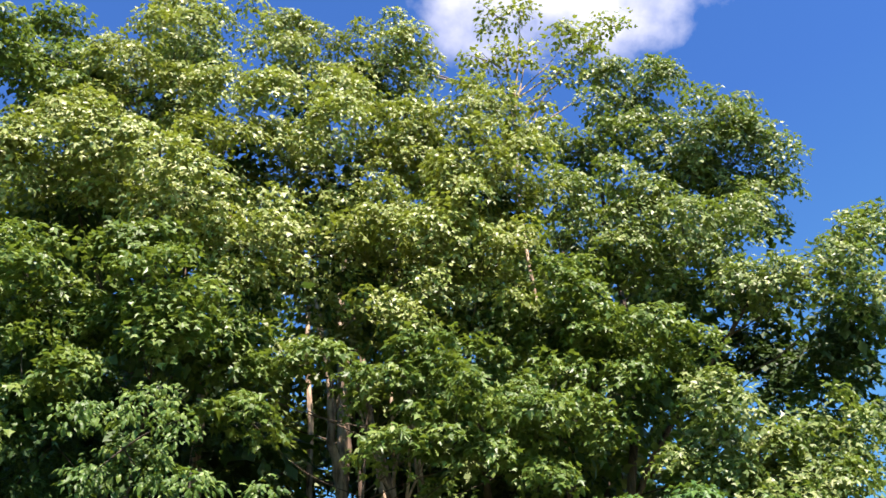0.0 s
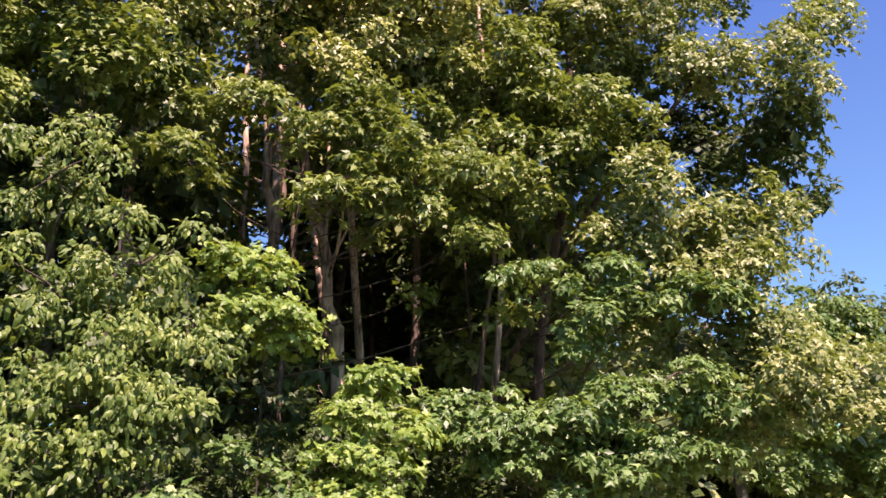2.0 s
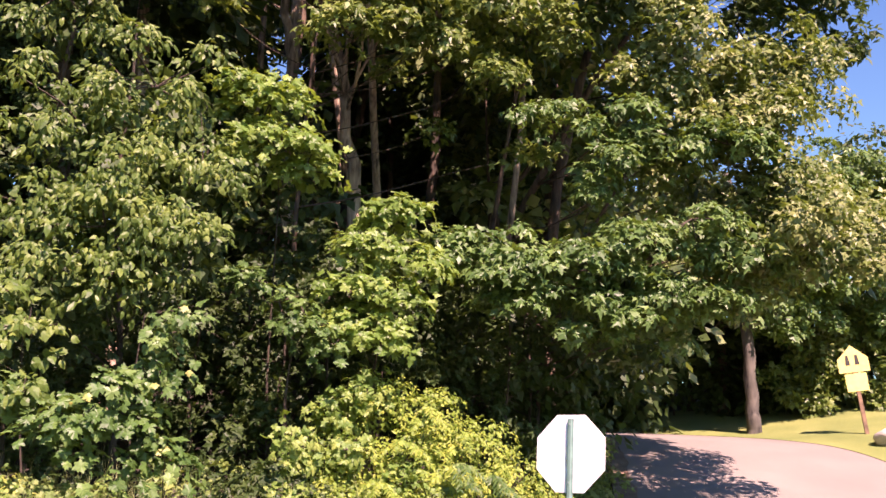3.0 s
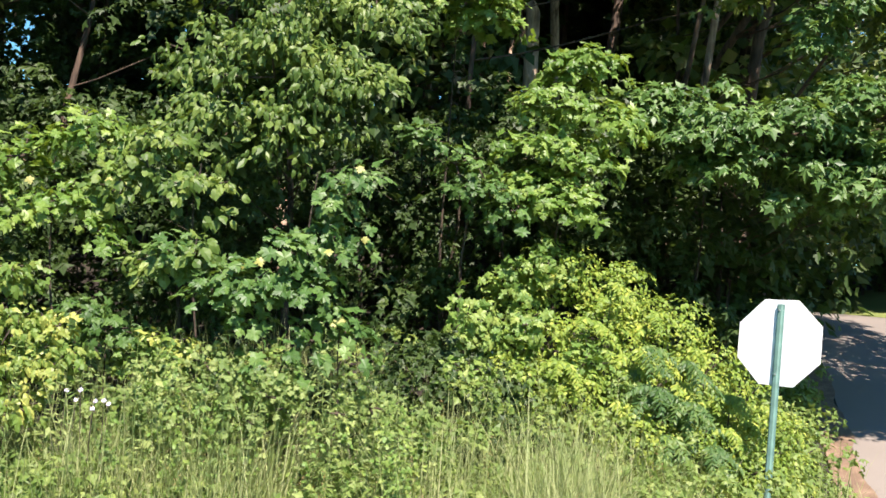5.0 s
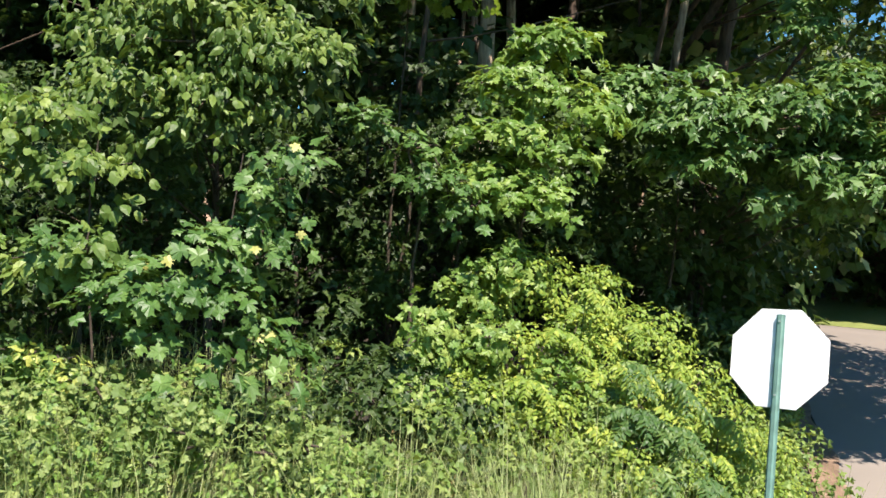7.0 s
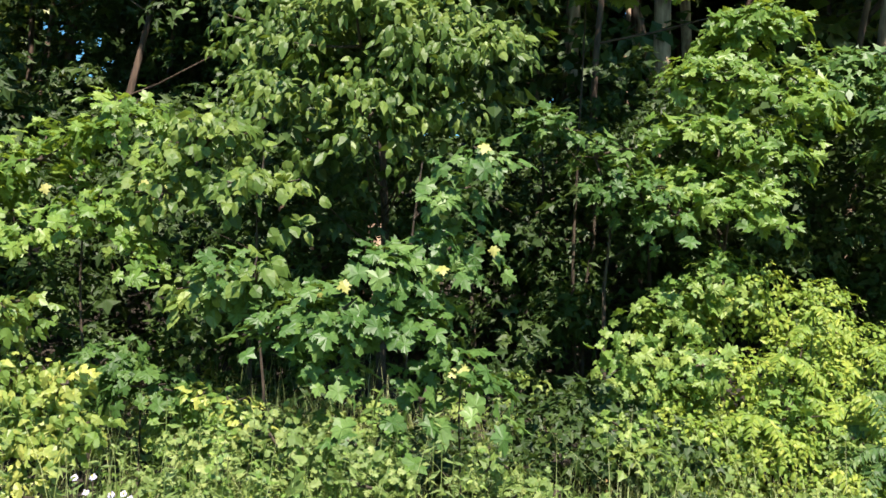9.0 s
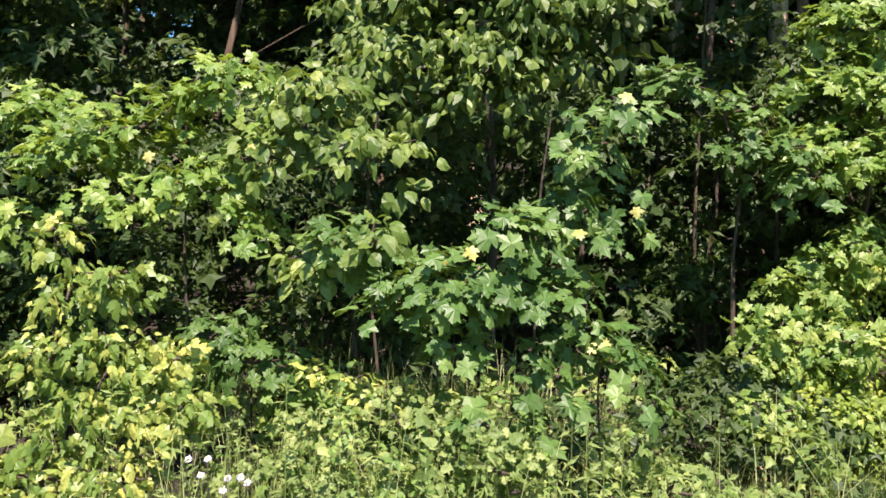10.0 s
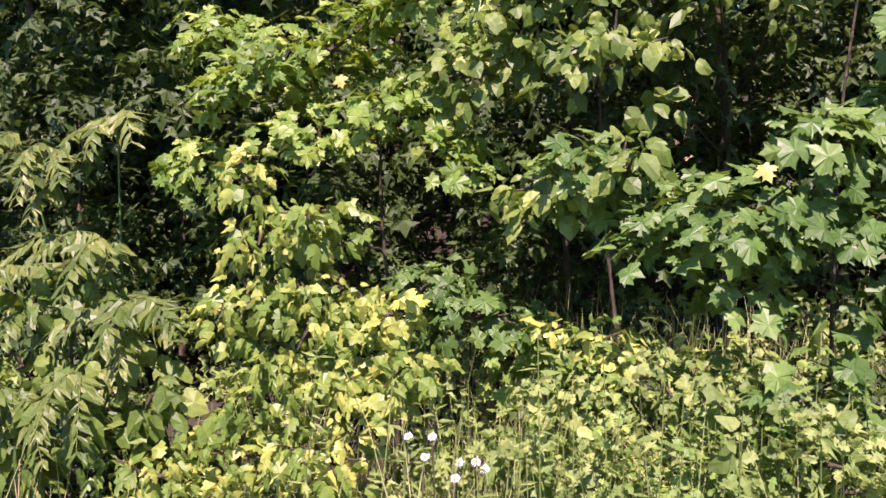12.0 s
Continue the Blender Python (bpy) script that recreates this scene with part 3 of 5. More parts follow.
TRUNK_MAPLE = [(-1.4, 11.4, 8.63, 0.52), (-0.45, 11.3, 8.16, 0.54), (0.27, 11.4, 8.54, 0.56), (-0.39, 11.2, 7.11, 0.51), (0.42, 11.3, 7.19, 0.52), (-2.33, 11.2, 7.7, 0.53), (-2.99, 11.4, 8.72, 0.56), (0.54, 11.3, 7.78, 0.57), (0.85, 11.4, 7.1, 0.42), (1.54, 11.4, 7.63, 0.5), (1.7, 11.5, 6.77, 0.38), (-2.31, 11.5, 8.51, 0.46), (1.53, 12.2, 7.27, 0.34), (0.25, 12.6, 7.13, 0.26), (0.92, 12.8, 6.39, 0.25), (2.22, 12.2, 5.87, 0.31)]
LINDEN = [(-3.30, 9.60, 6.57, 0.68), (-2.15, 9.20, 5.40, 0.70), (-3.01, 9.00, 5.11, 0.61), (-2.24, 8.80, 4.38, 0.59), (-1.59, 9.00, 4.45, 0.44), (-2.90, 8.80, 3.92, 0.46), (-1.89, 8.70, 3.71, 0.47), (-2.34, 8.60, 3.80, 0.51), (-1.72, 8.70, 3.76, 0.43), (-2.88, 8.50, 3.30, 0.34), (-2.25, 8.50, 3.28, 0.31)]
SPRAY_MAPLE = [(-1.13, 10.30, 5.73, 0.49), (-0.96, 10.20, 5.15, 0.54), (-1.46, 10.30, 5.85, 0.36), (-0.70, 10.30, 4.92, 0.32)]
CENTRE_SAPLING = [(0.33, 10.6, 4.53, 0.38), (0.09, 10.4, 4.07, 0.37), (0.53, 10.5, 3.97, 0.38), (0.02, 10.3, 3.61, 0.37), (0.41, 10.4, 3.51, 0.37), (0.17, 10.3, 3.1, 0.39), (-0.16, 10.3, 3.22, 0.31)]
FRONT_MAPLE = [(-1.49, 7.50, 2.72, 0.13), (-1.53, 7.50, 2.40, 0.17), (-1.81, 7.40, 2.30, 0.19), (-2.01, 7.30, 2.04, 0.22), (-1.68, 7.50, 2.06, 0.22), (-2.28, 7.30, 1.92, 0.19), (-2.05, 7.30, 1.78, 0.16), (-1.33, 7.40, 2.89, 0.10), (-2.64, 7.40, 2.26, 0.15), (-2.53, 7.60, 2.19, 0.17)]
OVATE_BRANCH = [(-2.74, 7.50, 2.18, 0.17), (-2.64, 7.80, 2.72, 0.24), (-3.09, 8.00, 3.01, 0.29), (-2.46, 7.40, 2.21, 0.15), (-3.32, 8.00, 2.74, 0.23)]
SIDE_MAPLE = [(-3.66, 8.10, 3.13, 0.31), (-4.19, 8.10, 2.92, 0.31), (-4.62, 8.10, 2.73, 0.32), (-3.75, 8.00, 2.56, 0.27), (-5.02, 8.30, 3.02, 0.30), (-4.27, 8.00, 2.44, 0.24), (-3.51, 8.00, 2.37, 0.18), (-4.87, 8.10, 2.33, 0.25)]
GAP_MAPLE = [(-1.17, 10.0, 3.6, 0.22), (-0.85, 10.0, 3.37, 0.26), (-0.52, 10.0, 3.16, 0.24), (-0.24, 10.0, 2.95, 0.22)]
LOW_MAPLE = [(-3.37, 7.60, 1.73, 0.17), (-3.04, 7.50, 1.64, 0.16), (-3.52, 7.60, 1.57, 0.12)]
SEEDLING = [(-1.56, 7.40, 1.68, 0.13), (-1.35, 7.40, 1.72, 0.14), (-1.74, 7.30, 1.54, 0.13)]
GOLD_SHRUB = [(-3.89, 7.00, 2.23, 0.05), (-3.57, 7.00, 2.03, 0.05), (-3.41, 7.00, 1.93, 0.05), (-3.20, 7.00, 1.66, 0.06), (-3.13, 7.00, 1.50, 0.06), (-3.87, 7.00, 2.15, 0.09), (-3.60, 7.10, 2.04, 0.08), (-3.77, 7.00, 1.98, 0.14), (-3.59, 7.10, 1.92, 0.12), (-3.83, 7.00, 1.67, 0.16), (-3.52, 7.00, 1.64, 0.16), (-3.33, 7.10, 1.65, 0.13), (-3.64, 6.90, 1.39, 0.17), (-3.36, 7.00, 1.38, 0.17), (-3.79, 6.90, 1.11, 0.16), (-3.41, 6.90, 1.14, 0.16), (-3.15, 7.10, 1.47, 0.09), (-4.14, 6.80, 0.98, 0.15)]
MOUND_VINE = [(0.25, 10.50, 2.43, 0.37), (-0.16, 10.40, 2.17, 0.32), (0.88, 10.70, 2.22, 0.38), (1.39, 10.60, 1.89, 0.40), (0.65, 10.20, 1.78, 0.39), (0.14, 10.00, 1.69, 0.33), (1.75, 10.40, 1.51, 0.37), (-0.31, 9.80, 1.66, 0.27), (1.07, 10.00, 1.38, 0.35), (0.40, 9.60, 1.26, 0.36), (-0.18, 9.40, 1.27, 0.30)]
VINE_LEFT = [(-2.85, 7.70, 1.48, 0.23), (-2.52, 7.70, 1.40, 0.23), (-2.69, 7.50, 1.12, 0.24), (-2.27, 7.40, 1.14, 0.24), (-2.12, 7.60, 1.41, 0.20), (-1.92, 7.30, 1.08, 0.20), (-2.39, 7.20, 0.89, 0.23)]
MOUND_GREEN = [(0.12, 10.20, 2.51, 0.23), (-0.23, 10.10, 2.31, 0.23), (-0.52, 9.60, 1.84, 0.24), (-0.04, 9.70, 1.88, 0.22), (-0.55, 9.10, 1.44, 0.20), (0.51, 9.60, 1.56, 0.19), (-0.55, 9.00, 2.05, 0.15)]
HERB_PATCH = [(-1.95, 7.20, 1.46, 0.14), (-1.66, 7.10, 1.40, 0.13), (-1.21, 7.40, 1.41, 0.15), (-2.28, 7.20, 1.51, 0.12), (-2.52, 7.00, 1.46, 0.11), (-1.93, 7.00, 1.33, 0.10), (-1.74, 7.00, 1.32, 0.10), (-2.61, 7.00, 1.45, 0.09), (-2.43, 7.00, 1.41, 0.10), (-2.32, 7.00, 1.32, 0.10), (-2.57, 6.80, 1.28, 0.10), (-2.09, 7.10, 1.47, 0.09), (-1.80, 7.10, 1.48, 0.09), (-2.13, 6.90, 1.27, 0.10), (-1.92, 6.90, 1.25, 0.09), (-2.34, 6.70, 1.25, 0.09)]
HERB_FRONT = [(-2.93, 7.05, 1.11, 0.11), (-2.75, 7.10, 1.22, 0.11), (-2.50, 7.00, 1.14, 0.10), (-2.35, 7.10, 1.24, 0.10), (-1.89, 7.00, 1.17, 0.10), (-1.68, 7.00, 1.24, 0.10), (-1.26, 7.00, 1.25, 0.09), (-1.07, 7.00, 1.31, 0.09), (-0.88, 7.10, 1.36, 0.09), (-0.70, 7.00, 1.34, 0.09)]
ELDER = [(-5.01, 7.00, 1.60, 0.14), (-4.81, 7.10, 1.71, 0.13), (-4.95, 6.90, 1.34, 0.15), (-4.65, 6.90, 1.27, 0.13), (-4.44, 7.00, 1.49, 0.11), (-4.75, 6.80, 1.03, 0.14), (-4.38, 6.80, 1.12, 0.12), (-4.21, 6.90, 1.29, 0.09), (-4.87, 7.10, 1.45, 0.15)]
YELLOW_PATCH = [(-2.50, 7.30, 1.60, 0.09), (-2.40, 7.30, 1.54, 0.07), (-2.71, 7.40, 1.62, 0.06)]
MOUND_EDGE = [(2.2, 10.6, 1.22, 0.3), (2.6, 10.8, 0.95, 0.25), (1.86, 10.0, 0.96, 0.3), (2.62, 10.5, 0.6, 0.22), (2.18, 9.8, 0.68, 0.27), (1.45, 9.4, 0.83, 0.3), (0.99, 9.2, 0.91, 0.29), (2.78, 10.4, 0.45, 0.16), (2.86, 10.9, 0.62, 0.17), (2.5, 10.0, 0.45, 0.2)]


def tree(name, label, lobes, base, top, radius, leaf, mat, size, seed, near=0, near_leaf=None, bark=BARK, twigs=40, category="tree", group="", way=None, limb_radius=0.2, inner=0.0, **how):
    rng = np.random.default_rng(seed)
    base = (base[0], base[1], float(ground_z(base[0], base[1])) - 0.1)
    owner = thing(name, base, label, category, group)
    s = sprays(lobes, rng, size, **how)
    bark = TWIG if radius < 0.05 else bark
    leaves_onto(owner, s, leaf, mat, near, near_leaf)
    # Inner leaves use the dark leaf colour: the crown's inner shade is painted in.
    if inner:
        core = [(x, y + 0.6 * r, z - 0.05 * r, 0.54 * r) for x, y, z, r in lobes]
        leaves_onto(owner, sprays(core, rng, inner, cover=2.8, shell=0.2, under=0.2, squash=1.1, spread=2.2), SIMPLE, LEAF_SHADE, crown="inner_crown", label="inner crown leaves with shade put into their dark colour")
    woody(owner, base, top, lobes, rng, radius, bark, s[3], twigs=twigs, way=way, limb_radius=limb_radius)
    return owner


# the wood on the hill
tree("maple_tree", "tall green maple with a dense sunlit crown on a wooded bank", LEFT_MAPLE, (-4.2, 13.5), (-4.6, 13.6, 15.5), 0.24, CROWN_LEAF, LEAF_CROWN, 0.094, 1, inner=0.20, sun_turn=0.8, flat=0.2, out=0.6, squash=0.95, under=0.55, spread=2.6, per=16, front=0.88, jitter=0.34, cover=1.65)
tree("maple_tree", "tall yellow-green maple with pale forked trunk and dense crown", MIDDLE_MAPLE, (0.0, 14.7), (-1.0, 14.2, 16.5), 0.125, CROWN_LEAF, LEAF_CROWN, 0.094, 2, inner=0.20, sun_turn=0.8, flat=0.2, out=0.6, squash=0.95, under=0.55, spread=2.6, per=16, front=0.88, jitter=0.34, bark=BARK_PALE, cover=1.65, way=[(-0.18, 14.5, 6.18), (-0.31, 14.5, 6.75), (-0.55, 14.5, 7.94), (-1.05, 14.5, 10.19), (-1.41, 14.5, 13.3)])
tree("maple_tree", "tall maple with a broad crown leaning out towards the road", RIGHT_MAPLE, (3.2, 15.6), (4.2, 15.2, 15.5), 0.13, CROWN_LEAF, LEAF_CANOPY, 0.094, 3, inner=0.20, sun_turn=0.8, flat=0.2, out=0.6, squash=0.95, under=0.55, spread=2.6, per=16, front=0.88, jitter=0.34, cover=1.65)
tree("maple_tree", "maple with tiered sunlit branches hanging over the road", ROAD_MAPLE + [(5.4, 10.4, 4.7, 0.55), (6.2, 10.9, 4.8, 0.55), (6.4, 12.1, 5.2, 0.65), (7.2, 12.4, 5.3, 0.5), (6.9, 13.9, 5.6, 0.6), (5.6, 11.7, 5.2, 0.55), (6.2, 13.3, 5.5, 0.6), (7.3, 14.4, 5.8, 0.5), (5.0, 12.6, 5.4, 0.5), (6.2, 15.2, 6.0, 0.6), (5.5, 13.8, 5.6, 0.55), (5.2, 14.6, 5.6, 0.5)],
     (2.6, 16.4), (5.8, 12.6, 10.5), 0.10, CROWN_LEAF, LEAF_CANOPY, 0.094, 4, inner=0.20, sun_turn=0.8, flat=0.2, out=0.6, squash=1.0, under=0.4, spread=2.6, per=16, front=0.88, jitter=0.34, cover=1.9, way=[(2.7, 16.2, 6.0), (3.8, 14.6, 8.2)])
tree("maple_tree", "deep green maple with flat layered boughs before the tall crowns", LEFT_LOW, (-4.0, 12.6), (-3.9, 12.0, 9.0), 0.07, CROWN_LEAF, LEAF_OLIVE, 0.11, 31, inner=0.20, cover=2.0, squash=0.65, under=0.85, jitter=0.3, sun_turn=0.6, flat=0.5, spread=2.2, per=12)
tree("maple_tree", "green maple with layered boughs under the leaning crown", RIGHT_LOW, (1.5, 15.0), (2.6, 13.2, 9.2), 0.06, CROWN_LEAF, LEAF_OLIVE, 0.11, 32, inner=0.20, cover=2.0, squash=0.7, under=0.8, jitter=0.32, sun_turn=0.6, flat=0.45, spread=2.2, per=12)
# Fills the dark hollow; its shade comes from the leaf colour.
tree("maple_tree", "tree filling the hollow between crowns, shade put into its leaf colour", HOLLOW, (2.4, 17.4), (5.4, 14.8, 9.5), 0.08, CROWN_LEAF, LEAF_SHADE, 0.15, 33, cover=2.0, under=0.2, way=[(2.5, 17.2, 6.2), (3.6, 16.0, 8.0)])
# Unseen maple, added to block the sun from the understorey behind it.
tree("maple_tree", "unseen broad maple added at the wood's edge to shade the hollow", [(-6.9, 9.0, 5.4, 0.9), (-7.8, 9.2, 6.0, 1.1), (-9.2, 9.0, 5.6, 1.1), (-7.0, 9.6, 7.2, 1.1), (-8.6, 9.8, 7.6, 1.2), (-10.4, 9.6, 6.6, 1.1), (-6.2, 8.7, 6.6, 0.9), (-6.0, 8.4, 5.0, 0.6), (-7.4, 8.4, 5.0, 0.7)],
     (-7.6, 11.2), (-7.8, 10.2, 7.4), 0.10, SIMPLE, LEAF_CANOPY, 0.19, 34, cover=1.6)
tree("maple_tree", "young maple with flat layered green branches", BRANCH_MAPLE, (2.6, 13.4), (2.7, 13.0, 4.6), 0.05, MAPLE_FIVE, LEAF_MAPLE, 0.105, 5, gaps=0.20, cover=2.2, squash=0.6, under=0.92, jitter=0.26, sun_turn=0.7, flat=0.4)
tree("maple_tree", "maple with broad tiered boughs spreading beside the road", SHADE_MAPLE, (2.0, 14.8), (4.0, 12.2, 6.5), 0.05, MAPLE_FIVE, LEAF_MAPLE, 0.105, 17, gaps=0.20, cover=2.2, squash=0.6, under=0.92, jitter=0.26, sun_turn=0.7, flat=0.4)
tree("maple_tree", "dark green maple boughs at the turn of the road", TURN_MAPLE, (12.6, 25.4), (12.0, 23.8, 9.0), 0.14, CROWN_LEAF, LEAF_MAPLE, 0.14, 18, sun_turn=0.9, jitter=0.32, cover=2.2)
tree("maple_tree", "slender maple with small green boughs round pale trunks", TRUNK_MAPLE, (-1.0, 13.4), (-0.7, 11.9, 8.4), 0.051, MAPLE_FIVE, LEAF_OLIVE, 0.115, 19, cover=1.9, squash=0.6, under=0.9)
tree("linden_tree", "leafy young tree with drooping slim pointed green leaves", LINDEN, (-2.5, 10.6), (-2.6, 9.9, 6.4), 0.045, LINDEN_LEAF, LEAF_LINDEN, 0.082, 6, cover=1.9, hang=0.45, flat=0.3, squash=0.95, under=0.7, spread=2.0, jitter=0.55, gaps=0.40, inner=0.14)
tree("maple_sapling", "maple sapling with layered sprays of sunlit leaves", SPRAY_MAPLE, (-0.9, 11.2), (-1.0, 10.6, 5.0), 0.02, MAPLE_NEAR, LEAF_BRIGHT, 0.11, 7, gaps=0.26, cover=2.2, squash=0.6, under=0.92, jitter=0.26, sun_turn=0.7, flat=0.4)
tree("maple_sapling", "slender maple sapling with tiers of bright green leaves", CENTRE_SAPLING, (0.25, 10.9), (0.35, 10.7, 4.4), 0.022, MAPLE_NEAR, LEAF_BRIGHT, 0.11, 8, gaps=0.26, cover=2.0, squash=0.6, under=0.92, jitter=0.26, sun_turn=0.7, flat=0.4)
tree("maple_sapling", "maple sapling filling the gap with mid-green leaves", GAP_MAPLE, (-0.7, 10.4), (-0.7, 10.3, 3.4), 0.025, MAPLE_NEAR, LEAF_MAPLE, 0.10, 9, gaps=0.28, cover=1.9, squash=0.6, under=0.92, jitter=0.26, sun_turn=0.7, flat=0.4)
FRONT = tree("maple_shrub", "bushy maple with large dark green lobed leaves", FRONT_MAPLE, (-1.9, 8.1), (-1.7, 7.7, 2.9), 0.014, MAPLE_NEAR, LEAF_MAPLE, 0.096, 10, gaps=0.28, near=290, cover=2.1, squash=0.75, under=0.8, jitter=0.3)
tree("linden_shrub", "hanging branch of broad ovate light green leaves", OVATE_BRANCH, (-2.7, 8.4), (-2.8, 8.1, 3.0), 0.014, OVATE, LEAF_LINDEN, 0.080, 11, gaps=0.28, near=200, cover=1.8, hang=0.45, under=0.8, jitter=0.65)
tree("maple_shrub", "spreading maple shrub with mid-green lobed leaves", SIDE_MAPLE, (-4.1, 8.8), (-4.1, 8.4, 3.1), 0.016, MAPLE_NEAR, LEAF_BRIGHT, 0.095, 12, gaps=0.34, near=290, cover=1.7, squash=0.7, under=0.85, jitter=0.3)
tree("maple_seedling", "low dark green maple seedling under the shrubs", LOW_MAPLE, (-3.2, 7.8), (-3.2, 7.7, 1.75), 0.012, MAPLE_NEAR, LEAF_DEEP, 0.08, 13, near=100, cover=2.2, twigs=12)
tree("maple_seedling", "maple seedling with large pale green leaves among the weeds", SEEDLING, (-1.45, 7.6), (-1.4, 7.5, 1.8), 0.012, MAPLE_NEAR, LEAF_MAPLE, 0.125, 14, near=60, cover=2.2, twigs=12)
tree("golden_shrub", "shrub of drooping yellow-green leaves at the wood's edge", GOLD_SHRUB, (-3.6, 7.15), (-3.65, 7.1, 2.0), 0.01, GOLD_LEAF, LEAF_GOLD, 0.072, 15, gaps=0.28, near=280, cover=2.0, hang=0.55, flat=0.3, twigs=60, jitter=0.8, spread=1.9)
tree("vine_mound", "low yellow-green vines spilling down to the road's edge", MOUND_EDGE, (1.9, 10.0), (1.9, 9.9, 1.2), 0.02, VINE_LEAF, LEAF_VINE, 0.042, 20, gaps=0.28, near=150, cover=2.0, flat=0.3, out=0.5, sun_turn=1.0, jitter=0.28, under=0.2, squash=0.95, spread=2.6, per=14)
tree("vine_mound", "mound of bright yellow-green vine leaves over the bank", MOUND_VINE, (0.6, 10.6), (0.7, 10.5, 2.3), 0.015, VINE_LEAF, LEAF_VINE, 0.045, 16, gaps=0.28, near=280, cover=2.0, flat=0.3, out=0.5, sun_turn=1.0, jitter=0.28, under=0.2, squash=0.95, spread=2.6, per=14)
tree("bramble", "bramble with broad mid-green leaves growing through the vines", MOUND_GREEN, (0.2, 10.5), (0.2, 10.3, 2.0), 0.012, MAPLE_NEAR, LEAF_HERB_GREEN, 0.085, 23, near=120, cover=1.7, flat=0.35, out=0.7, under=0.4, category="shrub")
# Low growth over lit soil; its dark leaf colour carries the shade there.
tree("shade_shrub", "low growth under the maples, shade put into its leaf colour", [(-1.3, 9.0, 1.0, 0.4), (-0.9, 9.2, 1.3, 0.45), (-0.4, 9.3, 1.2, 0.4), (-1.8, 8.9, 1.1, 0.4), (-2.4, 8.8, 1.0, 0.4), (-2.9, 8.8, 1.1, 0.4), (-0.9, 8.5, 0.7, 0.3), (-1.6, 8.4, 0.7, 0.3), (-0.5, 8.8, 0.8, 0.3), (-0.2, 9.0, 0.9, 0.3), (-1.2, 8.6, 0.9, 0.3), (-0.7, 9.6, 1.5, 0.35), (-0.3, 8.5, 0.6, 0.25)], (-1.4, 9.3), (-1.4, 9.2, 1.2), 0.012, MAPLE_FIVE, LEAF_SHADE, 0.075, 26, cover=1.5, twigs=10, category="shrub")
tree("shade_shrub", "low growth at the sumac's foot, shade put into its leaf colour", [(-4.9, 7.1, 0.55, 0.3), (-4.5, 7.0, 0.6, 0.28), (-4.1, 7.1, 0.5, 0.26), (-5.2, 7.2, 0.8, 0.3), (-4.7, 7.3, 0.95, 0.26), (-4.3, 7.3, 0.85, 0.24), (-5.5, 7.2, 0.6, 0.3), (-3.9, 7.3, 0.7, 0.24)], (-4.7, 7.5), (-4.7, 7.3, 0.9), 0.012, MAPLE_FIVE, LEAF_SHADE, 0.07, 28, cover=1.7, under=0.3, twigs=10, category="shrub")
tree("herb_patch", "lush pale green broad-leaved weeds in full sun", HERB_PATCH, (-2.4, 7.2), (-2.4, 7.1, 1.1), 0.008, MAPLE_FAR, LEAF_PALE, 0.042, 24, near=100, cover=0.8, jitter=0.6, flat=0.4, out=0.6, under=0.3, category="weeds", twigs=20)
tree("herb_patch", "sunlit green lobed weeds along the bank's foot", HERB_FRONT, (-2.2, 7.1), (-2.2, 7.05, 1.0), 0.008, MAPLE_FAR, LEAF_PALE, 0.042, 27, near=100, cover=0.7, jitter=0.6, flat=0.4, out=0.6, under=0.3, category="weeds", twigs=20)
tree("grape_vine", "sprawling vine with small lobed mid-green leaves among weeds", VINE_LEFT, (-2.6, 7.9), (-2.5, 7.8, 1.4), 0.01, MAPLE_NEAR, LEAF_HERB_GREEN, 0.076, 21, gaps=0.28, near=200, cover=1.5, flat=0.35, out=0.6)
tree("yellow_shrub", "small patch of yellowing leaves among the weeds", YELLOW_PATCH, (-2.3, 7.5), (-2.3, 7.4, 1.45), 0.008, OVATE, LEAF_GOLD, 0.055, 22, near=60, cover=2.0, twigs=10)


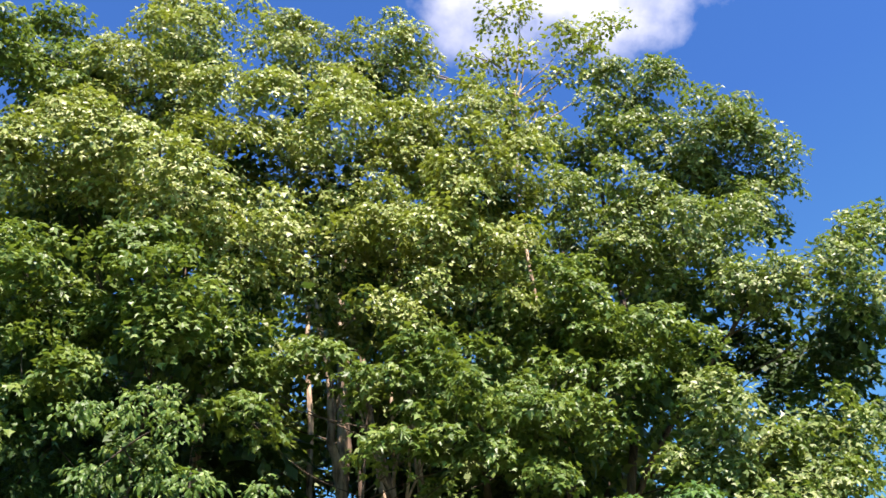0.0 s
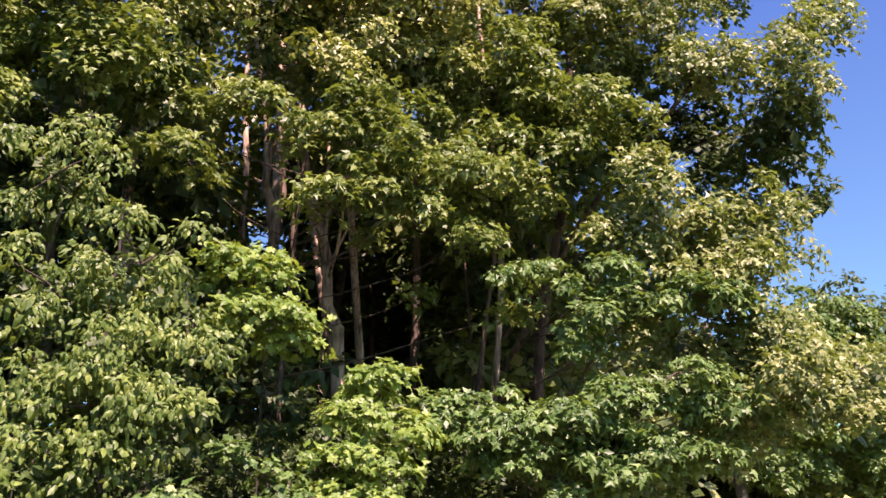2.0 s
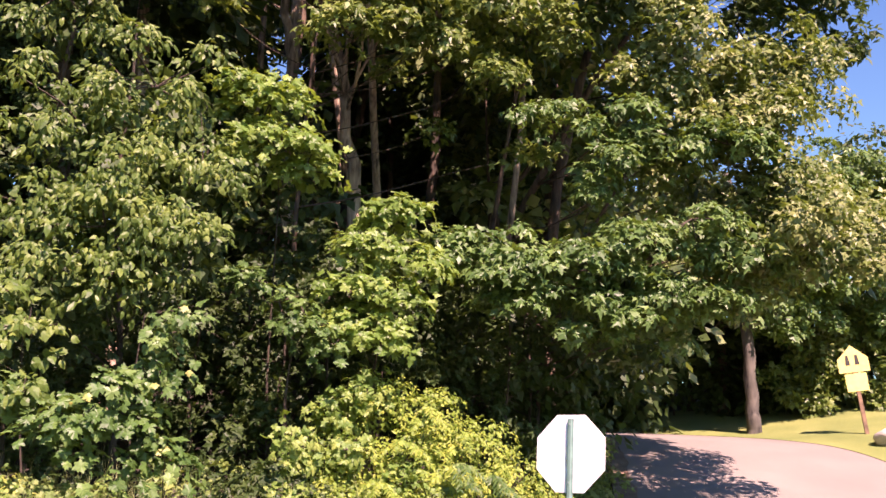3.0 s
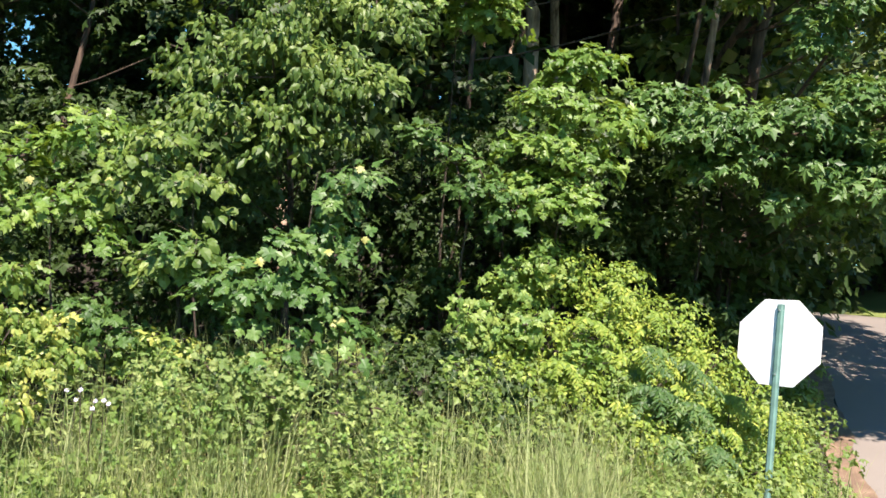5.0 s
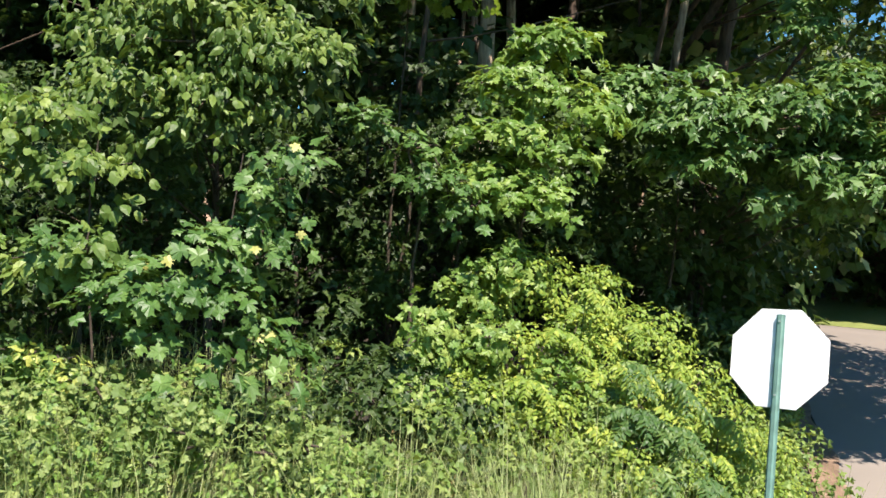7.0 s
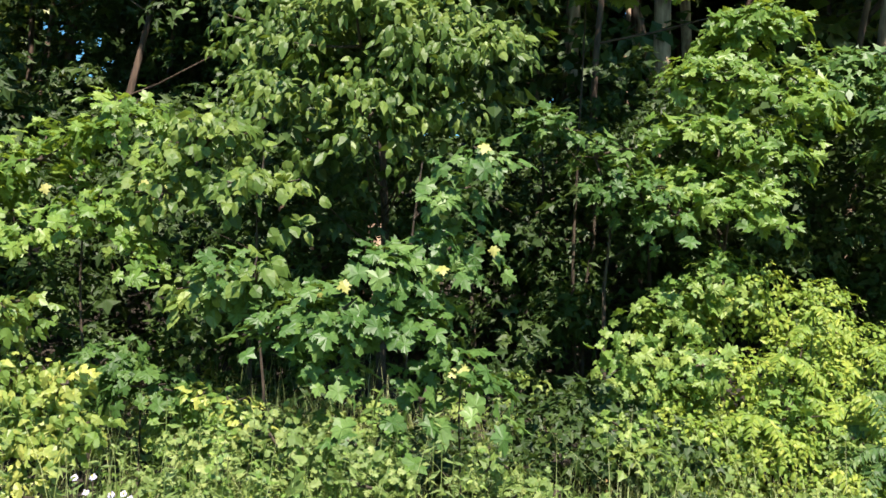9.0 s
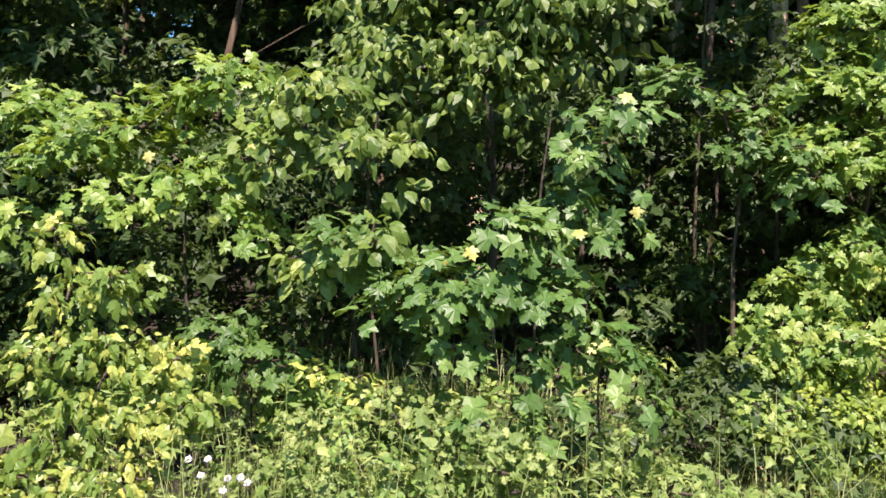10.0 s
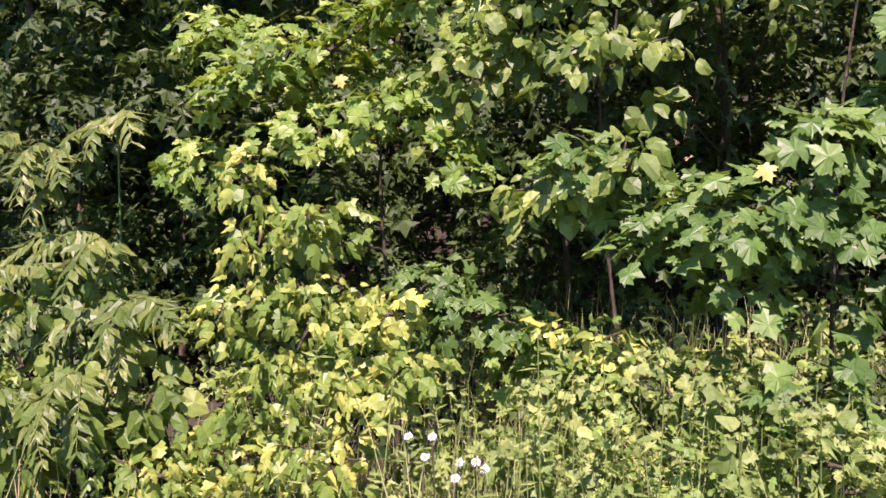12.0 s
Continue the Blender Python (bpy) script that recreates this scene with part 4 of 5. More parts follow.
def backwood():
    """The trees that fill the hillside behind, and the wood across the road."""
    rng = np.random.default_rng(40)
    spots = [(-15, 17), (-12.4, 15.5), (-12.8, 20), (-9.8, 16.6), (-10.2, 21.5), (-7.6, 15.2), (-7.2, 19.6), (-5.0, 17.2), (-4.4, 22.5), (-0.6, 22.6), (1.6, 18.6), (3.2, 22.4), (4.3, 19.8), (3.4, 16.6), (-2.4, 18.2)]
    for x, y in spots:
        x, y = x + rng.uniform(-0.6, 0.6), y + rng.uniform(-0.6, 0.6)
        g = float(ground_z(x, y))
        high = rng.uniform(11.5, 14.5)
        lobes = [(x + rng.normal(0, 1.3), y + rng.normal(0, 0.9), g + high * h, rng.uniform(1.1, 1.7)) for h in ((0.2, 0.34, 0.46, 0.55, 0.62, 0.7, 0.78, 0.88, 0.97) if abs(x + 0.5) > 2.6 else (0.52, 0.60, 0.68, 0.76, 0.84, 0.92, 0.98))]
        tree("wood_tree", "tall slim woodland tree standing in the shade of the hill", lobes, (x, y), (x + rng.normal(0, 0.5), y, g + high * 0.95), rng.uniform(0.11, 0.19), SIMPLE, LEAF_CANOPY, 0.28,
             int(rng.integers(1e6)), bark=BARK_PALE if rng.random() < 0.4 else BARK, twigs=0, group="trees of the hillside wood", cover=1.35)
    # Small trees under the canopy, their shade painted through the dark leaf colour.
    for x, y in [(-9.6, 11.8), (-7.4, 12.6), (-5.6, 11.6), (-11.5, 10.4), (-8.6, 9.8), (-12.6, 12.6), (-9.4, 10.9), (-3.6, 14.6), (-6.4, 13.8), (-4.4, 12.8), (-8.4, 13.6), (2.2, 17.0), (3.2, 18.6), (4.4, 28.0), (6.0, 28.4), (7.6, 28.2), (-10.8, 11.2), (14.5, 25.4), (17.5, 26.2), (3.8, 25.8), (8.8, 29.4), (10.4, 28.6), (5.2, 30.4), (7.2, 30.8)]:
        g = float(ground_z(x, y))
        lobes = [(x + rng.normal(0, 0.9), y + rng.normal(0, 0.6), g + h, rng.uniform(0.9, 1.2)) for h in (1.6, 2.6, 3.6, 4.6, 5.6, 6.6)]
        tree("understorey_tree", "small tree of the wood with shade put into its leaf colour", lobes, (x, y), (x, y, g + 5.4), 0.06, MAPLE_FIVE if y < 13.9 else SIMPLE, LEAF_SHADE, 0.12 if y < 13.9 else 0.205, int(rng.integers(1e6)), twigs=0, group="small shaded trees", cover=0.34 if y < 13.9 else 1.1)
    # Across the road the under-canopy shade is put into the leaf colour.
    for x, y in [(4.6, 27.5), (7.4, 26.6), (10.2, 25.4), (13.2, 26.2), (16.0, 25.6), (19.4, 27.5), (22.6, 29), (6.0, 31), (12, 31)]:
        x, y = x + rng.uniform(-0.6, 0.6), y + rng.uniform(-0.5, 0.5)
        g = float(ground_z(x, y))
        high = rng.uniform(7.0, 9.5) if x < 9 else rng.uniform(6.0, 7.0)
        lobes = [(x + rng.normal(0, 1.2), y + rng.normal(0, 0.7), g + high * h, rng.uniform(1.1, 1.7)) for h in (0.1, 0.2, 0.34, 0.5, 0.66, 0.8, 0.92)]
        tree("wood_tree", "leafy tree across the road, under-canopy shade put into its leaf colour", lobes, (x, y), (x + rng.normal(0, 0.4), y, g + high * 0.92), rng.uniform(0.12, 0.18), SIMPLE, LEAF_SHADE, 0.25,
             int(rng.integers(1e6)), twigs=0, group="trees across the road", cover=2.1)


def far_wood():
    """A second row of trees that closes the wood at the back."""
    rng = np.random.default_rng(43)
    # Dark backing row: the dimness of the deep wood is in the leaf colour.
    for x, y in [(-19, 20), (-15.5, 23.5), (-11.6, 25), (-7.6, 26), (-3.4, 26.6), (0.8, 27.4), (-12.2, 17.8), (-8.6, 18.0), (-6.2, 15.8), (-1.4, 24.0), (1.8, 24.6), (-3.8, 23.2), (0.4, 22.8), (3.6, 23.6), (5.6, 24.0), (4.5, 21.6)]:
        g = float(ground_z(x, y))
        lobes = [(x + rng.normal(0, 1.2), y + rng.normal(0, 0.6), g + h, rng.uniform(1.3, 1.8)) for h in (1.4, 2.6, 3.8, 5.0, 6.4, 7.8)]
        tree("wood_tree", "tree deep in the wood with its dimness put into the leaf colour", lobes, (x, y), (x, y, g + 8.2), 0.12, SIMPLE, LEAF_SHADE, 0.33, int(rng.integers(1e6)), twigs=0, group="trees deep in the wood", cover=1.7)


def understorey():
    rng = np.random.default_rng(41)
    hillside = [(-9.2, 9.4), (-7.6, 10.6), (-6.4, 9.6), (-5.6, 11.4), (-4.2, 10.6), (-3.2, 12.2), (-1.9, 11.4), (-0.4, 12.6), (0.9, 13.2), (2.0, 14.4), (2.4, 13.2), (-7.0, 12.8), (-4.6, 13.4), (2.7, 14.2), (2.9, 16.8), (3.4, 19.6), (2.6, 17.4), (-0.6, 15.6), (-2.4, 14.8), (-5.2, 9.6), (-3.4, 9.8), (-1.5, 12.6), (0.1, 13.4), (-2.6, 11.8), (-6.8, 8.9), (-8.7, 10.2), (-10.6, 11.6), (-7.4, 9.0), (2.0, 12.3), (2.5, 13.5), (-0.9, 11.2), (-0.35, 11.6), (-1.4, 11.8), (0.3, 12.2)]
    beyond_road = [(3.4, 22.6), (6.4, 26.8), (9.0, 26.2), (12.2, 24.6), (15.2, 23.6), (18.5, 23.5), (6.5, 29.0), (8.5, 30.5), (10.5, 30.0), (7.5, 32.5), (5.2, 31.5), (14.0, 29.0), (16.4, 28.2), (18.4, 28.4), (12.0, 27.0), (13.5, 27.6), (15.2, 27.0), (17.0, 27.2), (19.0, 27.0), (21.0, 27.5), (23.0, 28.0)]
    # Shrubs beneath the trees; shade is painted by the darkened leaf.
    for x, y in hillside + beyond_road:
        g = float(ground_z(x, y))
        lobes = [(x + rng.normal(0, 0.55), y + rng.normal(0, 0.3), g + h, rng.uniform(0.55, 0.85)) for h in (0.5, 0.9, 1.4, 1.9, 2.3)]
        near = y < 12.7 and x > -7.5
        tree("understorey_shrub", "shrub under the trees with shade put into its leaf colour", lobes, (x, y), (x, y, g + 2.2), 0.03, MAPLE_FIVE if near else SIMPLE, LEAF_SHADE, 0.095 if near else 0.165,
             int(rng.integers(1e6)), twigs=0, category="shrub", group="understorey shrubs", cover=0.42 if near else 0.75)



def bare_trunk(label, points, radius, bark, seed, forks=()):
    """A standing trunk whose crown is lost in the canopy; forks: limbs given by their ends."""
    rng = np.random.default_rng(seed)
    x, y = points[0][:2]
    base = (x, y, float(ground_z(x, y)) - 0.15)
    owner = thing("tree_trunk", base, label, "tree", "trunks in the wood")
    knots = np.array([base, *points[1:]], float)
    n = 14
    u = np.linspace(0, len(knots) - 1, n)
    pts = np.stack([np.interp(u, range(len(knots)), knots[:, k]) for k in range(3)], 1) + rng.normal(0, 0.025, (n, 3))
    rad = radius * (1 - 0.45 * np.linspace(0, 1, n))
    rad[0] *= 1.5
    v, f = tube(pts, rad, 12)
    mesh_object("trunk", v, f, bark, owner, smooth=True)
    for k, end in forks:
        v, f = tube(stem_points(pts[k], end, rng, 7, 0.06), radius * 0.4 * (1 - 0.75 * np.linspace(0, 1, 7)), 6)
        mesh_object("limb", v, f, bark, owner, smooth=True)
    return owner


backwood()
far_wood()
understorey()
bare_trunk("pale sunlit slender trunk in the wood", [(-1.3, 15.6, 0), (-1.39, 15.5, 8.2), (-1.56, 15.5, 9.5), (-1.93, 15.5, 12.5)], 0.11, BARK_PALE, 1, [(9, (-0.9, 15.2, 12.5))])
bare_trunk("pale upright trunk between the crowns", [(0.5, 16.4, 0), (0.1, 15.4, 7.0), (-0.25, 14, 10.5), (-0.4, 14, 14)], 0.08, BARK_PALE, 2, [(10, (0.5, 13.6, 12.2)), (9, (-0.9, 13.6, 11.5))])
bare_trunk("sunlit trunk on the hillside", [(-1.9, 18, 0), (-2.03, 18, 5.9), (-2.2, 18, 7.6), (-2.4, 18, 14)], 0.10, BARK_PALE, 3)
bare_trunk("ivy-grown rough trunk on the hillside", [(-1.4, 17, 0), (-1.45, 17, 5.5), (-1.5, 17, 7.2), (-1.6, 17, 14)], 0.17, BARK_PALE, 4)
bare_trunk("thin grey trunk on the hillside", [(-1.0, 20, 0), (-1.1, 20, 6.5), (-1.25, 20, 8), (-1.5, 20, 14)], 0.1, BARK, 5)
bare_trunk("thin pale trunk on the hillside", [(-0.6, 19, 0), (-0.58, 19, 5.8), (-0.56, 19, 6.6), (-0.6, 19, 13)], 0.06, BARK_PALE, 6)
bare_trunk("leaning trunk on the hillside", [(0.1, 18, 0), (-0.21, 18, 6.4), (-0.5, 18, 7.5), (-1.4, 18, 14)], 0.11, BARK_PALE, 7)
bare_trunk("pale trunk at the wood's edge", [(-3.4, 13.6, 0), (-3.46, 13.5, 7.5), (-3.5, 13.5, 9.3), (-3.4, 13.6, 14)], 0.11, BARK_PALE, 8)
bare_trunk("thick mottled trunk standing in the lawn's edge", [(9.6, 22.2, 0), (9.58, 22.2, 3.0), (9.5, 22.2, 5.0), (9.2, 22.4, 9)], 0.19, BARK_GREY, 9)

tree("maple_tree", "green maple with low branches behind the yellow sign", [(9.8, 22.6, 6.4, 1.2), (8.4, 22.8, 6.8, 1.2), (11.2, 23.2, 6.5, 1.2), (9.8, 23.4, 7.4, 1.3), (12.4, 23.8, 5.0, 1.0), (13.8, 24.0, 5.8, 1.3), (7.8, 23.0, 7.8, 1.2)],
     (9.6, 26.6), (9.6, 24.4, 9.0), 0.10, CROWN_LEAF, LEAF_CANOPY, 0.15, 50, cover=1.9)
for k, (x, y, high) in enumerate([(11.6, 23.4, 2.0), (13.0, 23.2, 2.2), (14.4, 23.6, 2.4), (15.8, 23.8, 2.4), (17.2, 24.2, 2.6), (18.8, 24.6, 2.6)]):
    g = float(ground_z(x, y))
    tree("roadside_shrub", "dense green shrub behind the mown verge", [(x, y, g + 0.5, 0.6), (x - 0.5, y + 0.2, g + high * 0.5, 0.7), (x + 0.4, y, g + high * 0.55, 0.7), (x, y + 0.2, g + high, 0.6)],
         (x, y), (x, y, g + high), 0.03, CROWN_LEAF, LEAF_OLIVE, 0.14, 130 + k, cover=1.5, twigs=0, category="shrub", group="shrubs behind the verge")
tree("wispy_tree", "thin open-crowned tree with bare twigs above the maples", WISPY, (1.9, 14.8), (2.4, 14.1, 17.0), 0.07, SIMPLE, LEAF_CROWN, 0.13, 51, bark=BARK_PALE, cover=1.1, twigs=90, limb_radius=0.4, shell=0.2, under=0.3)


# ---------------------------------------------------------------- weeds of the bank
def weeds():
    rng = np.random.default_rng(60)
    owner = None
    lobes = []
    for _ in range(640):
        x, y = rng.uniform(-7.4, 3.6), 6.4 + 3.9 * rng.random() ** 0.9
        if x > road_left(y) - 0.35:
            continue
        g = float(ground_z(x, y))
        high = (1.05 if -3.3 < x < 0.2 and y < 8.8 else 0.8) if x < 2.2 else 0.4
        lobes.append((x, y, g + high * rng.uniform(0.15, 0.8), rng.uniform(0.09, 0.19)))
    for _ in range(460):
        x, y = rng.uniform(-4.4, 1.0), rng.uniform(6.25, 7.4)
        lobes.append((x, y, float(ground_z(x, y)) + rng.uniform(0.1, 0.7), rng.uniform(0.08, 0.15)))
    for _ in range(150):
        y = rng.uniform(10.0, 17.0)
        x = road_left(y) - 0.3 - 1.5 * rng.random()
        lobes.append((x, y, float(ground_z(x, y)) + rng.uniform(0.05, 0.4), rng.uniform(0.14, 0.26)))
    s = sprays(lobes, rng, 0.064, cover=0.62, flat=0.4, out=0.5, per=8, shell=0.35, jitter=0.5, under=0.6)
    v, f = leaf_mesh(CROWN_LEAF, s[0], s[1], s[2])
    tagged(mesh_object("weeds", v, f, HERB), "tangle of sunlit yellow-green weeds covering the bank", "weeds", "", "stuff")

    n = 47000
    x, y = rng.uniform(-4.6, 3.5, n), 6.2 + 3.6 * rng.random(n)
    keep = (np.sin(x * 2.1 + 0.6) + np.sin(y * 3.1 + x) + rng.normal(0, 0.9, n) + 1.6 * (y < 8.0) - 1.1 * (x > -0.3) > 0.3) & (x < road_left(y) - 0.3)
    x, y = x[keep], y[keep]
    n = len(x)
    z = ground_z(x, y)
    foot = (y < 7.6) & (x < 0.6) & ((x > -3.3) * 1.5 - 1.5 + np.sin(x * 6.3) + np.sin(x * 2.7 + 1) + rng.normal(0, 0.8, n) > 0.4)
    high = rng.uniform(0.25, 0.75, n) + 0.45 * (rng.random(n) > 0.9) + 0.62 * foot
    ang = rng.uniform(0, 2 * np.pi, n)
    lean = np.abs(rng.normal(0.3, 0.2, n)) * high
    w = rng.uniform(0.0015, 0.0038, n)
    across = np.stack([np.cos(ang), np.sin(ang), 0 * ang], 1)
    to = np.stack([-np.sin(ang), np.cos(ang), 0 * ang], 1)
    rings = []
    for u, k in ((0, 1.0), (0.4, 0.9), (0.75, 0.6), (1.0, 0.08)):
        mid = np.stack([x, y, z + high * u * (1 - 0.12 * u)], 1) + to * (lean * u * u)[:, None]
        rings += [mid - across * (w * k)[:, None], mid + across * (w * k)[:, None]]
    V = np.stack(rings, 1).reshape(-1, 3)
    q = np.array([(0, 1, 3, 2), (2, 3, 5, 4), (4, 5, 7, 6)])
    F = (q[None] + (np.arange(n) * 8)[:, None, None]).reshape(-1, 4)
    tagged(mesh_object("grass", V, F, GRASS), "tall unmown grass with dry seed stalks on the bank", "grass", "", "stuff")


weeds()


def meadow_stalks():
    """Upright leafy stalks and rusty seed spikes among the weeds."""
    rng = np.random.default_rng(61)
    P, N, T, S = [], [], [], []
    V, Fs, o = [], [], 0
    Q, QN, QT, QS = [], [], [], []
    for k in range(900):
        x, y = rng.uniform(-4.4, 1.4), 6.3 + 1.9 * rng.random()
        base = np.array([x, y, float(ground_z(x, y))])
        high = rng.uniform(0.45, 0.95)
        top = base + (rng.normal(0, 0.09), rng.normal(0, 0.07), high)
        pts = stem_points(base, top, rng, 5, 0.03)
        v, f = tube(pts, [0.003, 0.0028, 0.0024, 0.002, 0.001], 3)
        V += v
        Fs += [tuple(i + o for i in q) for q in f]
        o += len(v)
        if k % 6 == 0:
            for j in range(26):
                u = rng.uniform(0.72, 1.02)
                Q.append(base + (top - base) * u + rng.normal(0, 0.006, 3))
                QT.append(np.append(rng.normal(0, 0.7, 2), 0.9))
                QN.append(rng.normal(0, 1, 3) + (0, -0.5, 0.3))
                QS.append(rng.uniform(0.010, 0.020))
        for j in range(13):
            u = rng.uniform(0.25, 1.0)
            a = rng.uniform(0, 6.28)
            P.append(base + (top - base) * u)
            T.append((math.cos(a), math.sin(a), rng.uniform(0.1, 0.9)))
            N.append((0.4 * math.cos(a) + 0.1, 0.4 * math.sin(a) - 0.4, 0.9))
            S.append(rng.uniform(0.05, 0.095) * (1.15 - 0.6 * u))
    owner = thing("wild_stalks", (-1.5, 7.2, float(ground_z(-1.5, 7.2))), "upright leafy weed stalks with rusty seed spikes on the bank", "weeds")
    mesh_object("stalk", V, Fs, HERB, owner, smooth=True, kind="stuff")
    v, f = leaf_mesh(BLADE, np.array(P), frames_of(np.array(N), np.array(T)), np.array(S))
    mesh_object("stalk_leaf", v, f, HERB, owner, kind="stuff")
    v, f = leaf_mesh(BLADE, np.array(Q), frames_of(np.array(QN), np.array(QT)), np.array(QS))
    mesh_object("seed_spike", v, f, SEED, owner, "rusty golden seed spikes", kind="stuff")


meadow_stalks()


def tall_weed(at, top, form, seed):
    """One upright weed: a stalk with slim leaves (willowy), broad leaves (dock) or small toothed leaves in whorls (nettle)."""
    rng = np.random.default_rng(seed)
    g = float(ground_z(*at))
    label = {"willowy": "tall pale green weed with slim upright leaves", "dock": "weed with large rounded pale green leaves", "nettle": "bushy yellow-green weed with small toothed leaves"}[form]
    owner = thing("tall_weed", (at[0], at[1], g), label, "weed", "tall weeds at the bank's foot")
    end = np.array([at[0] + rng.normal(0, 0.07), at[1] + rng.normal(0, 0.05), top])
    pts = stem_points((at[0], at[1], g), end, rng, 7, 0.02)
    v, f = tube(pts, list(np.linspace(0.0045, 0.0015, 7)), 5)
    mesh_object("stalk", v, f, LEAF_PALE, owner, smooth=True)
    count, size, shape, mat = {"willowy": (46, 0.085, BLADE, LEAF_PALE), "dock": (9, 0.10, OVATE, LEAF_PALE), "nettle": (60, 0.045, MAPLE_FAR, LEAF_HERB_GREEN)}[form]
    P, N, T, S = [], [], [], []
    for k in range(count):
        u = rng.uniform(0.35, 1.0)
        a = rng.uniform(0, 6.28)
        reach = {"willowy": 0.01, "dock": 0.05, "nettle": 0.13}[form] * rng.random() ** 0.5 * (1.25 - u)
        ray = np.array([math.cos(a), math.sin(a), 0])
        c = pts[0] + (pts[-1] - pts[0]) * u
        P.append(c + ray * reach + (0, 0, reach * 0.6))
        T.append(ray + (0, 0, {"willowy": rng.uniform(0.2, 1.0), "dock": rng.uniform(-0.5, 0.3), "nettle": rng.uniform(-0.4, 0.4)}[form]))
        N.append(np.array([0.1, -0.45, 0.85]) + rng.normal(0, 0.3, 3))
        S.append(size * rng.uniform(0.55, 1.15) * (1.2 - 0.5 * u))
    v, f = leaf_mesh(shape, np.array(P), frames_of(np.array(N), np.array(T)), np.array(S))
    mesh_object("leaves", v, f, mat, owner, kind="stuff")


def tall_weeds():
    rng = np.random.default_rng(62)
    for k in range(96):
        x, y = rng.uniform(-3.35, -0.6), rng.uniform(6.55, 7.45)
        crest = 1.40 + 0.24 * math.exp(-((x + 2.42) / 0.28) ** 2) + 0.12 * math.sin(3.1 * x + 0.5) + 0.06 * math.sin(7.3 * x)
        tall_weed((x, y), crest + rng.uniform(-0.28, 0.14), ("willowy", "nettle", "willowy", "dock", "nettle", "willowy")[k % 6], 600 + k)


tall_weeds()


tree("elder_shrub", "dark shrub with large drooping pointed leaves beside the sumac", ELDER, (-4.9, 7.1), (-4.85, 7.0, 1.9), 0.012, OVATE, LEAF_LINDEN, 0.10, 25, near=150, cover=1.4, hang=0.6, flat=0.3, jitter=0.6, twigs=20, category="shrub")


def compound_leaf(owner, start, way, length, rng, leaflet, mat, pairs=10, droop=0.8):
    """A feather-shaped leaf: a drooping rib with leaflets in pairs."""
    way = np.array(way, float)
    way /= np.linalg.norm(way)
    side = np.cross(way, [0, 0, 1.0])
    side /= np.linalg.norm(side) + 1e-9
    pts = [np.array(start) + way * length * u + np.array([0, 0, -droop * length * u * u]) for u in np.linspace(0, 1, 9)]
    v, f = tube(pts, list(np.linspace(0.004, 0.0015, 9)), 4)
    frond = mesh_object("frond", v, f, mat, owner, smooth=True)
    P, N, T, S = [], [], [], []
    for i in range(pairs):
        u = 0.16 + 0.82 * i / (pairs - 1)
        c = np.array(start) + way * length * u + np.array([0, 0, -droop * length * u * u])
        along = way + np.array([0, 0, -2 * droop * u])
        for s in (-1, 1):
            t = side * s + along * 0.45 + np.array([0, 0, -0.35 - 5 * max(0, leaflet - 0.09) * 8]) + rng.normal(0, 0.1, 3)
            P.append(c)
            T.append(t)
            N.append(np.array([0, -0.55, 0.8]) + side * s * 0.3 + rng.normal(0, 0.15, 3))
            S.append(leaflet * (0.65 + 0.5 * math.sin(math.pi * min(1, 0.15 + u * 0.85))))
    v, f = leaf_mesh(LANCE if leaflet > 0.09 else LEAFLET, np.array(P), frames_of(np.array(N), np.array(T)), np.array(S))
    mesh_object("leaflet", v, f, mat, frond, kind="stuff")
    return frond


def sumac(label, base, tops, seed, mat, length=0.45, leaflet=0.10, per=7):
    rng = np.random.default_rng(seed)
    base = (base[0], base[1], float(ground_z(base[0], base[1])) - 0.05)
    owner = thing("sumac_shrub", base, label, "shrub")
    for top in tops:
        pts = stem_points((base[0] + rng.normal(0, 0.15), base[1] + rng.normal(0, 0.1), base[2]), top, rng, 7, 0.05)
        v, f = tube(pts, list(np.linspace(0.009, 0.004, 7)), 6)
        mesh_object("stem", v, f, LEAF_SUMAC, owner, smooth=True)
        for k in range(per):
            a = rng.uniform(-2.9, 0.2) if k else -1.2
            at = pts[-1] * 1.0 if k < 3 else pts[-1] + (pts[3] - pts[-1]) * rng.uniform(0.1, 0.9)
            compound_leaf(owner, at, (math.cos(a), math.sin(a), rng.uniform(0.1, 0.7)), length * rng.uniform(0.75, 1.15), rng, leaflet, mat)
    return owner


sumac("sumac with drooping feather-shaped leaves beside the golden shrub", (-4.9, 7.6), [(-4.75, 7.2, 2.45), (-5.15, 7.2, 2.3), (-4.6, 7.0, 1.9), (-5.1, 7.0, 1.75), (-4.5, 6.8, 1.35), (-5.5, 7.3, 2.4), (-4.9, 6.8, 1.25), (-4.35, 6.9, 1.65)], 70, LEAF_SUMAC_SUN, 0.37, 0.112, 5)
sumac("young sumac with fine blue-green feathery leaves on the vine mound", (1.2, 9.9), [(1.04, 9.70, 1.75), (1.37, 9.60, 1.64), (1.12, 9.40, 1.40), (1.45, 9.40, 1.29), (1.21, 9.20, 1.02), (1.57, 9.20, 0.97)], 71, LEAF_SUMAC, 0.40, 0.085, 8)


